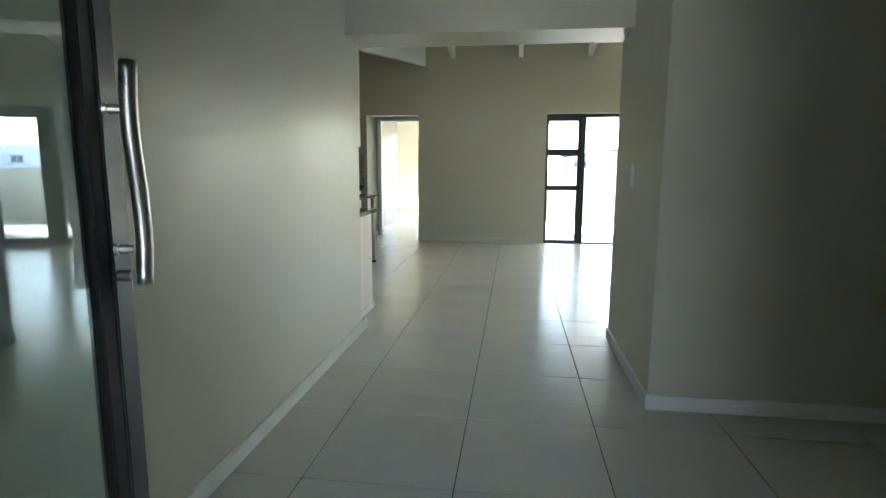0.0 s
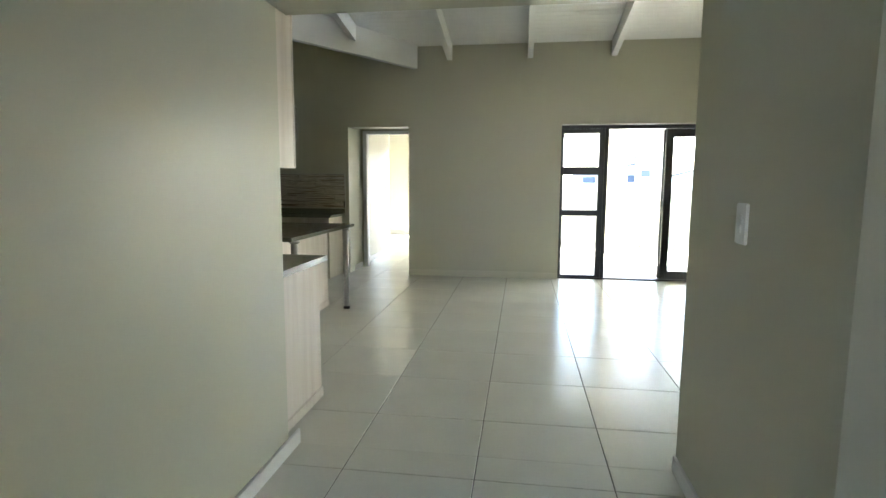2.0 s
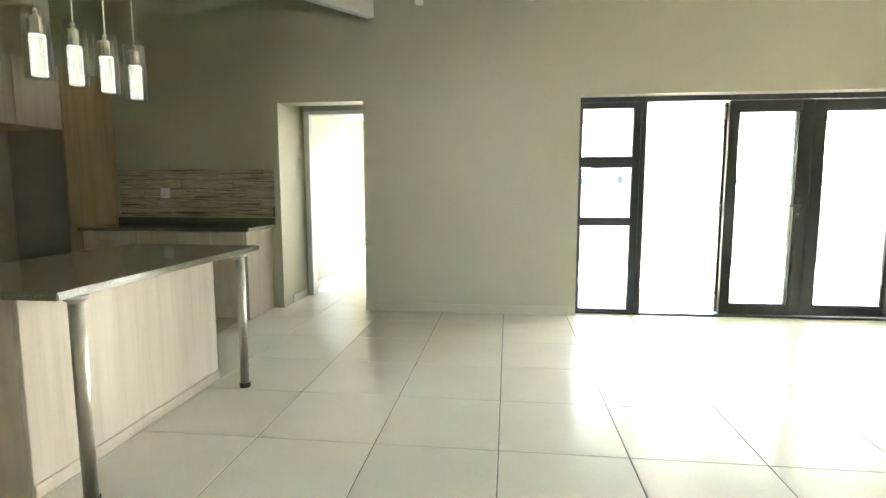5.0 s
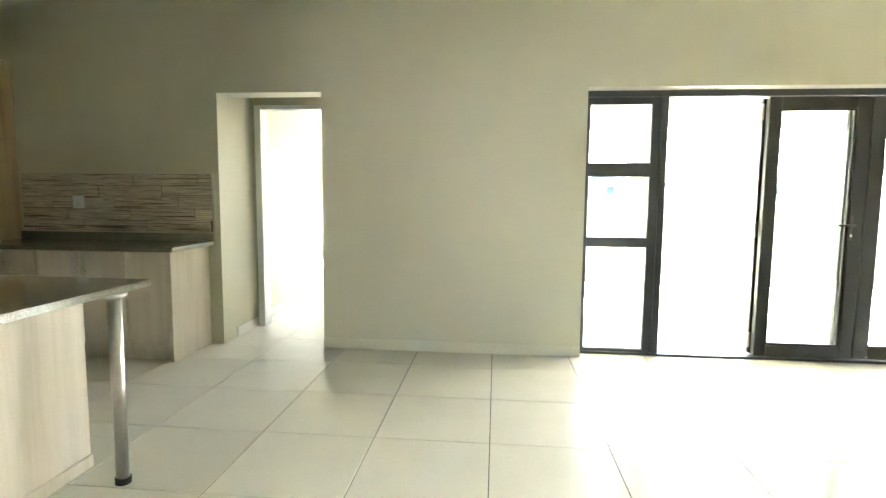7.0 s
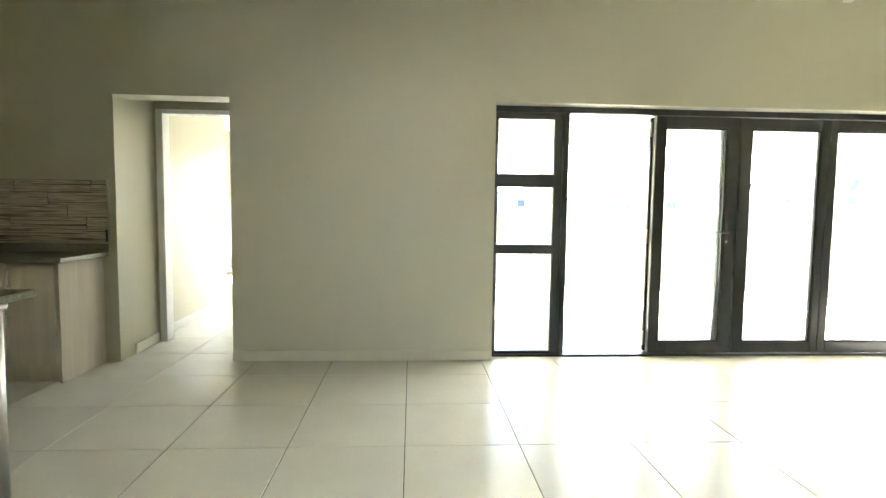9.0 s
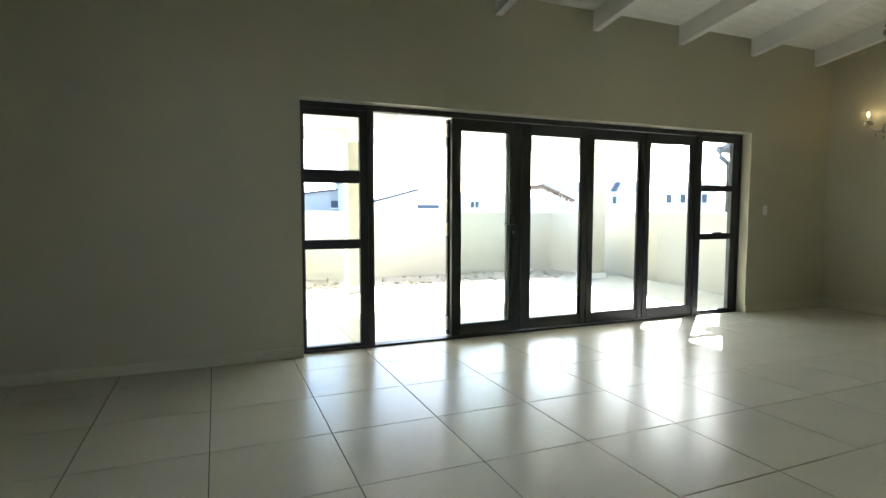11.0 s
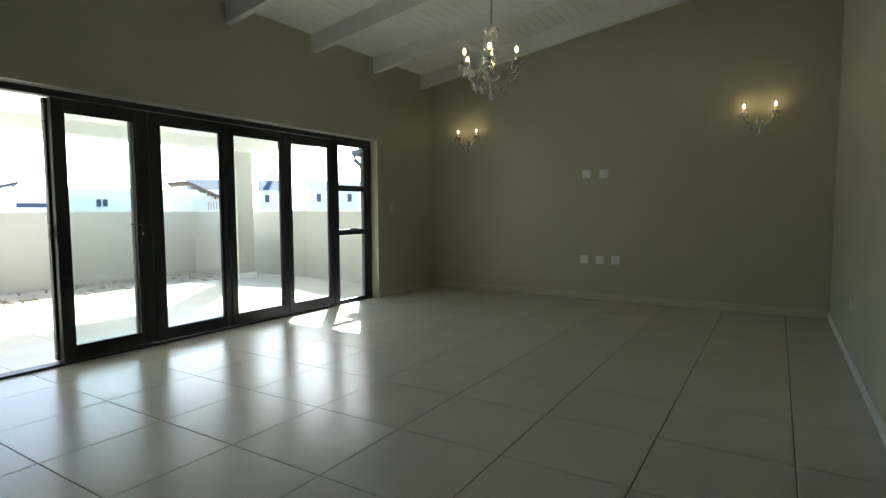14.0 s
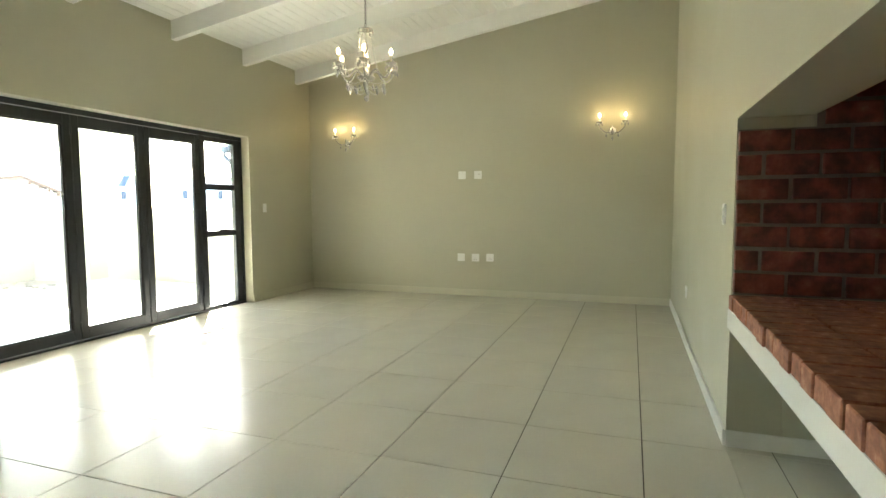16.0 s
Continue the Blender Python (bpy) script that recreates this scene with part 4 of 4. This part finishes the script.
def sconce(y):
    s = thing("wall_light", (E, y, 2.215), "lit two-arm crystal wall light with flame bulbs", "wall light", "wall lights on the olive wall")
    part("back_plate", lathe([(0.0, -0.004), (0.048, 0.0), (0.05, 0.006), (0.03, 0.02), (0.012, 0.028)], 18), CHROME, s, "round chrome back plate", True).matrix_basis = pose(0, 0, -0.09, 0, -90)
    part("stem", lathe([(0.01, -0.14), (0.018, -0.12), (0.01, -0.09), (0.016, -0.06), (0.006, -0.03)], 14, (-0.05, 0, 0)), CRYSTAL, s, "crystal centre stem", True)
    for k in (-1, 1):
        part("arm", tube([(-0.03, 0, -0.09), (-0.05, 0.03 * k, -0.11), (-0.07, 0.07 * k, -0.115), (-0.085, 0.11 * k, -0.09), (-0.09, 0.145 * k, -0.05), (-0.09, 0.15 * k, -0.012)], 0.007, 10), CRYSTAL, s, "curved glass arm", True)
        candle(s, -0.09, 0.15 * k, 0.0, 0.9)
        d = part("drop", drop_mesh(0.022), CRYSTAL, s, "cut crystal drop")
        d.matrix_basis = pose(-0.075, 0.07 * k, -0.15)
    d = part("drop", drop_mesh(0.028), CRYSTAL, s, "cut crystal drop")
    d.matrix_basis = pose(-0.05, 0, -0.18)


sconce(8.845)
sconce(5.185)


# lamps in the bulbs
def bulb_lamp(x, y, z, watts):
    lamp = new("bulb_lamp", bpy.data.lights.new("bulb_lamp", "POINT"))
    lamp.data.energy = watts
    lamp.data.color = (1.0, 0.69, 0.28)
    lamp.data.shadow_soft_size = 0.02
    lamp.location = (x, y, z)


for y in (8.845, 5.185):
    for k in (-1, 1):
        bulb_lamp(E - 0.15, y + 0.13 * k, 2.355, 0.042)
bulb_lamp(CX, CY, CZ + 0.11, 0.26)

# ---- barbecue recess ----
bq = thing("barbecue_recess", (0, 0, 0), "built-in red brick barbecue with a brick ledge and plastered shelf", "fireplace")
part("backing", box(FX0 - 0.2, FX1 + 0.2, 3.50, 3.74, -0.05, 2.5), MORTAR, bq)
part("side_backing", box(FX1 + 0.0, FX1 + 0.2, 3.74, 4.228, -0.05, 2.5), WALL, bq)
part("side_backing", box(FX0 - 0.2, FX0, 3.74, 4.228, -0.05, 2.5), WALL, bq)
part("hood_top", box(FX0, FX1, 3.74, 4.15, 2.4, 2.5), MORTAR, bq)
part("shelf", box(FX0 + 0.001, FX1 - 0.001, 3.75, S + 0.012, 0.605, 0.705, 0.004), TRIM_W, bq, "white plastered shelf front")
part("mortar_bed", box(FX0 + 0.001, FX1 - 0.001, 3.75, S + 0.006, 0.706, 0.758), MORTAR, bq)
part("lower_back", box(FX0 + 0.001, FX1 - 0.001, 3.742, 3.75, 0.001, 0.604), WALL, bq)


def brick_mesh(w, d, h, m=BRICKM):
    bm = box(-w / 2, w / 2, -d / 2, d / 2, -h / 2, h / 2)
    bmesh.ops.bevel(bm, geom=bm.edges[:], offset=0.004, segments=1, affect="EDGES")
    me = bpy.data.meshes.new("brick")
    bm.to_mesh(me)
    bm.free()
    me.materials.append(m)
    return me


BM = {}
random.seed(11)


def brick(w, d, h, x, y, z, m=BRICKM, wob=0.002):
    key = (round(w, 3), round(d, 3), round(h, 3))
    if key not in BM:
        BM[key] = brick_mesh(*key, m)
    ob = new("brick", BM[key])
    ob.matrix_basis = pose(x + random.uniform(-0.0015, 0.0015), y + random.uniform(-wob, wob), z + random.uniform(-0.0015, 0.0015), random.uniform(-0.5, 0.5), random.uniform(-0.5, 0.5), random.uniform(-0.7, 0.7))
    ob.parent = bq
    return ob


# ledge: headers along the front, stretchers behind
n_l = 16
pw = (FX1 - FX0 - 0.004) / n_l
for i in range(n_l):
    x = FX0 + 0.002 + (i + 0.5) * pw
    for yy, dd_ in ((S - 0.100, 0.225), (S - 0.330, 0.218), (S - 0.563, 0.222)):
        brick(pw - 0.009, dd_, 0.072, x, yy, 0.737, BRICKL, 0.005)
# side and back walls
for c in range(12):
    zc = 0.775 + 0.057 + c * 0.114
    y = S - 0.006 if c % 2 == 0 else S + 0.109
    front = S - 0.006 if zc + 0.05 < 1.63 else 4.145
    part("mortar_side", box(FX1 - 0.010, FX1 - 0.001, 3.75, front, zc - 0.057, zc + 0.057), MORTAR, bq)
    part("mortar_side", box(FX0 + 0.001, FX0 + 0.010, 3.75, front, zc - 0.057, zc + 0.057), MORTAR, bq)
    while y > 3.78:
        a, b = max(3.752, y - 0.217), min(front, y)
        if b - a > 0.03:
            brick(0.022, b - a, 0.097, FX1 - 0.010, (a + b) / 2, zc)
            brick(0.022, b - a, 0.097, FX0 + 0.010, (a + b) / 2, zc)
        y -= 0.233
    x = FX0 + 0.025 - (0.115 if c % 2 else 0)
    while x < FX1 - 0.03:
        a, b = max(FX0 + 0.024, x), min(FX1 - 0.024, x + 0.217)
        if b - a > 0.03:
            brick(b - a, 0.03, 0.097, (a + b) / 2, 3.752, zc)
        x += 0.233


# ---- entrance ----
fd = thing("front_door", (-0.632, 0.563, 0.0), "open glazed front door with dark aluminium frame", "door", rz=10)
DW, DH = 1.20, 2.08
for name, a, b, za, zb, m_ in (("stile", 0, 0.09, 0.012, DH, ALU), ("stile", DW - 0.075, DW, 0.012, DH, ALU), ("rail", 0.09, DW - 0.075, 0.012, 0.13, ALU), ("rail", 0.09, DW - 0.075, DH - 0.09, DH, ALU)):
    part(name, box(0, 0.045, a, b, za, zb, 0.004), m_, fd)
part("glazing_bead", box(0.006, 0.039, DW - 0.125, DW - 0.075, 0.13, DH - 0.09, 0.004), RUBBER, fd, "black glazing bead")
part("glazing_bead", box(0.006, 0.039, 0.09, 0.13, 0.13, DH - 0.09, 0.004), RUBBER, fd)
gl = part("pane", box(0.020, 0.026, 0.13, DW - 0.125, 0.13, DH - 0.09), DOORGLASS, fd, "clear reflecting glass pane")
gl.visible_shadow = False
hy = DW - 0.045
pts = []
for j in range(25):
    t = j / 24
    pts.append((0.045 + 0.052, hy + 0.012 * math.sin(2 * math.pi * t) + 0.0, 0.935 + 0.505 * t))
pull = part("pull_handle", tube(pts, 0.0185, 18), STEEL, fd, "wavy brushed steel pull handle", True)
for z in (1.02, 1.335):
    so = part("standoff", tube([(0.045, hy - 0.02, z), (0.082, hy - 0.008, z)], 0.009, 14), STEEL, pull)
    part("collar", tube([(0.045, hy - 0.021, z), (0.052, hy - 0.019, z)], 0.014, 14), STEEL, pull)
lock = part("lock_cylinder", tube([(0.045, hy - 0.01, 0.958), (0.075, hy - 0.01, 0.958)], 0.013, 16), STEEL, fd, "steel lock cylinder")
part("key", box(0.075, 0.105, hy - 0.012, hy - 0.009, 0.925, 0.962, 0.001), STEEL, lock, "key in the lock")
efr = thing("entrance_frame", (0, 0, 0), "dark aluminium frame of the front door", "door frame", kind="structure")
part("jamb", box(-0.688, -0.635, 0.30, 0.40, 0.0, 2.11, 0.003), ALU, efr)
part("jamb", box(0.55, 0.598, 0.30, 0.40, 0.0, 2.11, 0.003), ALU, efr)
part("head", box(-0.635, 0.55, 0.30, 0.40, 2.08, 2.118, 0.003), ALU, efr)
porch = structure("porch_floor", box(-1.1, 4.2, -2.6, 0.25, -0.069, -0.02), TILE, "tiled porch outside the front door", "floor")
# unseen ceiling and two side walls, added to cut daylight into the hall
structure("porch_shade_ceiling", box(-1.3, 4.2, -4.6, 0.25, 2.5, 2.6), CEIL, "white ceiling added unseen over the porch to cut sky light", "ceiling")
# added blocker: keeps light from the left off the hall's north wall
structure("shade_wall_left", box(-1.32, -1.1, -6.0, 0.25, -0.3, 2.9), PLASTER, "plastered wall added unseen left of the porch to block light", "wall")
# added blocker: narrows the daylight that enters from behind the viewpoint
structure("shade_wall_right", box(0.95, 1.17, -4.6, 0.25, -0.3, 2.5), PLASTER, "plastered wall added unseen right of the porch to darken the hall", "wall")
structure("front_boundary_wall", box(-14, 14, -9.2, -9.0, -0.3, 1.3), PLASTER, "cream plastered boundary wall across the drive", "wall")
structure("driveway", box(-1.1, 9, -9.0, -2.6, -0.069, -0.045), mat("brick_paving", (0.40, 0.37, 0.34), 0.8, var=0.2, scale=4, fine=40, bump=0.5), "paved drive in front of the house", "driveway")
far_house(182, 42, 14, 8, 2.6, "ridge", 2.0, PLASTER_W, [(-3, 1.0, 1.2, 1.0), (2, 1.0, 1.2, 1.0)], None, "white house across the street with grey roof")

# ---- floor tiles, one by one ----
floor = structure("floor", box(-4.88, 7.2, 0.25, 9.70, -0.05, -0.004), GROUT, "cream porcelain floor tiles with thin dark joints", "floor")
PX, PY, PT, GAP = 0.522, 7.886, 0.6035, 0.0045


def tile_mesh(w, h):
    bm = bmesh.new()
    e = 0.0015
    lo = [bm.verts.new((x * w / 2, y * h / 2, -0.008)) for x, y in ((-1, -1), (1, -1), (1, 1), (-1, 1))]
    mid = [bm.verts.new((x * w / 2, y * h / 2, -e)) for x, y in ((-1, -1), (1, -1), (1, 1), (-1, 1))]
    top = [bm.verts.new((x * (w / 2 - e), y * (h / 2 - e), 0)) for x, y in ((-1, -1), (1, -1), (1, 1), (-1, 1))]
    bm.faces.new(top)
    for a, b in ((lo, mid), (mid, top)):
        for i in range(4):
            bm.faces.new((a[i], a[(i + 1) % 4], b[(i + 1) % 4], b[i]))
    me = bpy.data.meshes.new("tile")
    bm.to_mesh(me)
    bm.free()
    me.materials.append(TILE)
    return me


TILE_MESHES = {}


def lay(parent, x0, x1, y0, y1, z=0.0):
    for i in range(math.floor((x0 - PX) / PT), math.ceil((x1 - PX) / PT)):
        for j in range(math.floor((y0 - PY) / PT), math.ceil((y1 - PY) / PT)):
            a, b = max(x0, PX + i * PT + GAP / 2), min(x1, PX + (i + 1) * PT - GAP / 2)
            c, d = max(y0, PY + j * PT + GAP / 2), min(y1, PY + (j + 1) * PT - GAP / 2)
            if b - a < 0.02 or d - c < 0.02:
                continue
            key = (round(b - a, 3), round(d - c, 3))
            if key not in TILE_MESHES:
                TILE_MESHES[key] = tile_mesh(*key)
            ob = new("tile", TILE_MESHES[key])
            ob.location = ((a + b) / 2, (c + d) / 2, z)
            ob.parent = parent


lay(floor, W, -0.985, 4.36, S)
lay(floor, W, E, S, N)
lay(floor, -0.985, 0.817, 3.292, S)
lay(floor, -0.985, 2.38, 0.47, 3.292)
lay(floor, FX0, FX1, 3.80, S)
lay(floor, 0.607, 5.675, N, 9.573)
lay(floor, -2.335, -1.467, N, 9.70)
lay(floor, -2.335, -1.10, 9.70, 10.11)
lay(bed_floor, -2.255, -1.475, 10.11, 10.24)
lay(bed_floor, -4.2, 0.35, 10.24, 15.4)
lay(patio, 0.58, 6.92, 9.72, 13.25, -0.02)
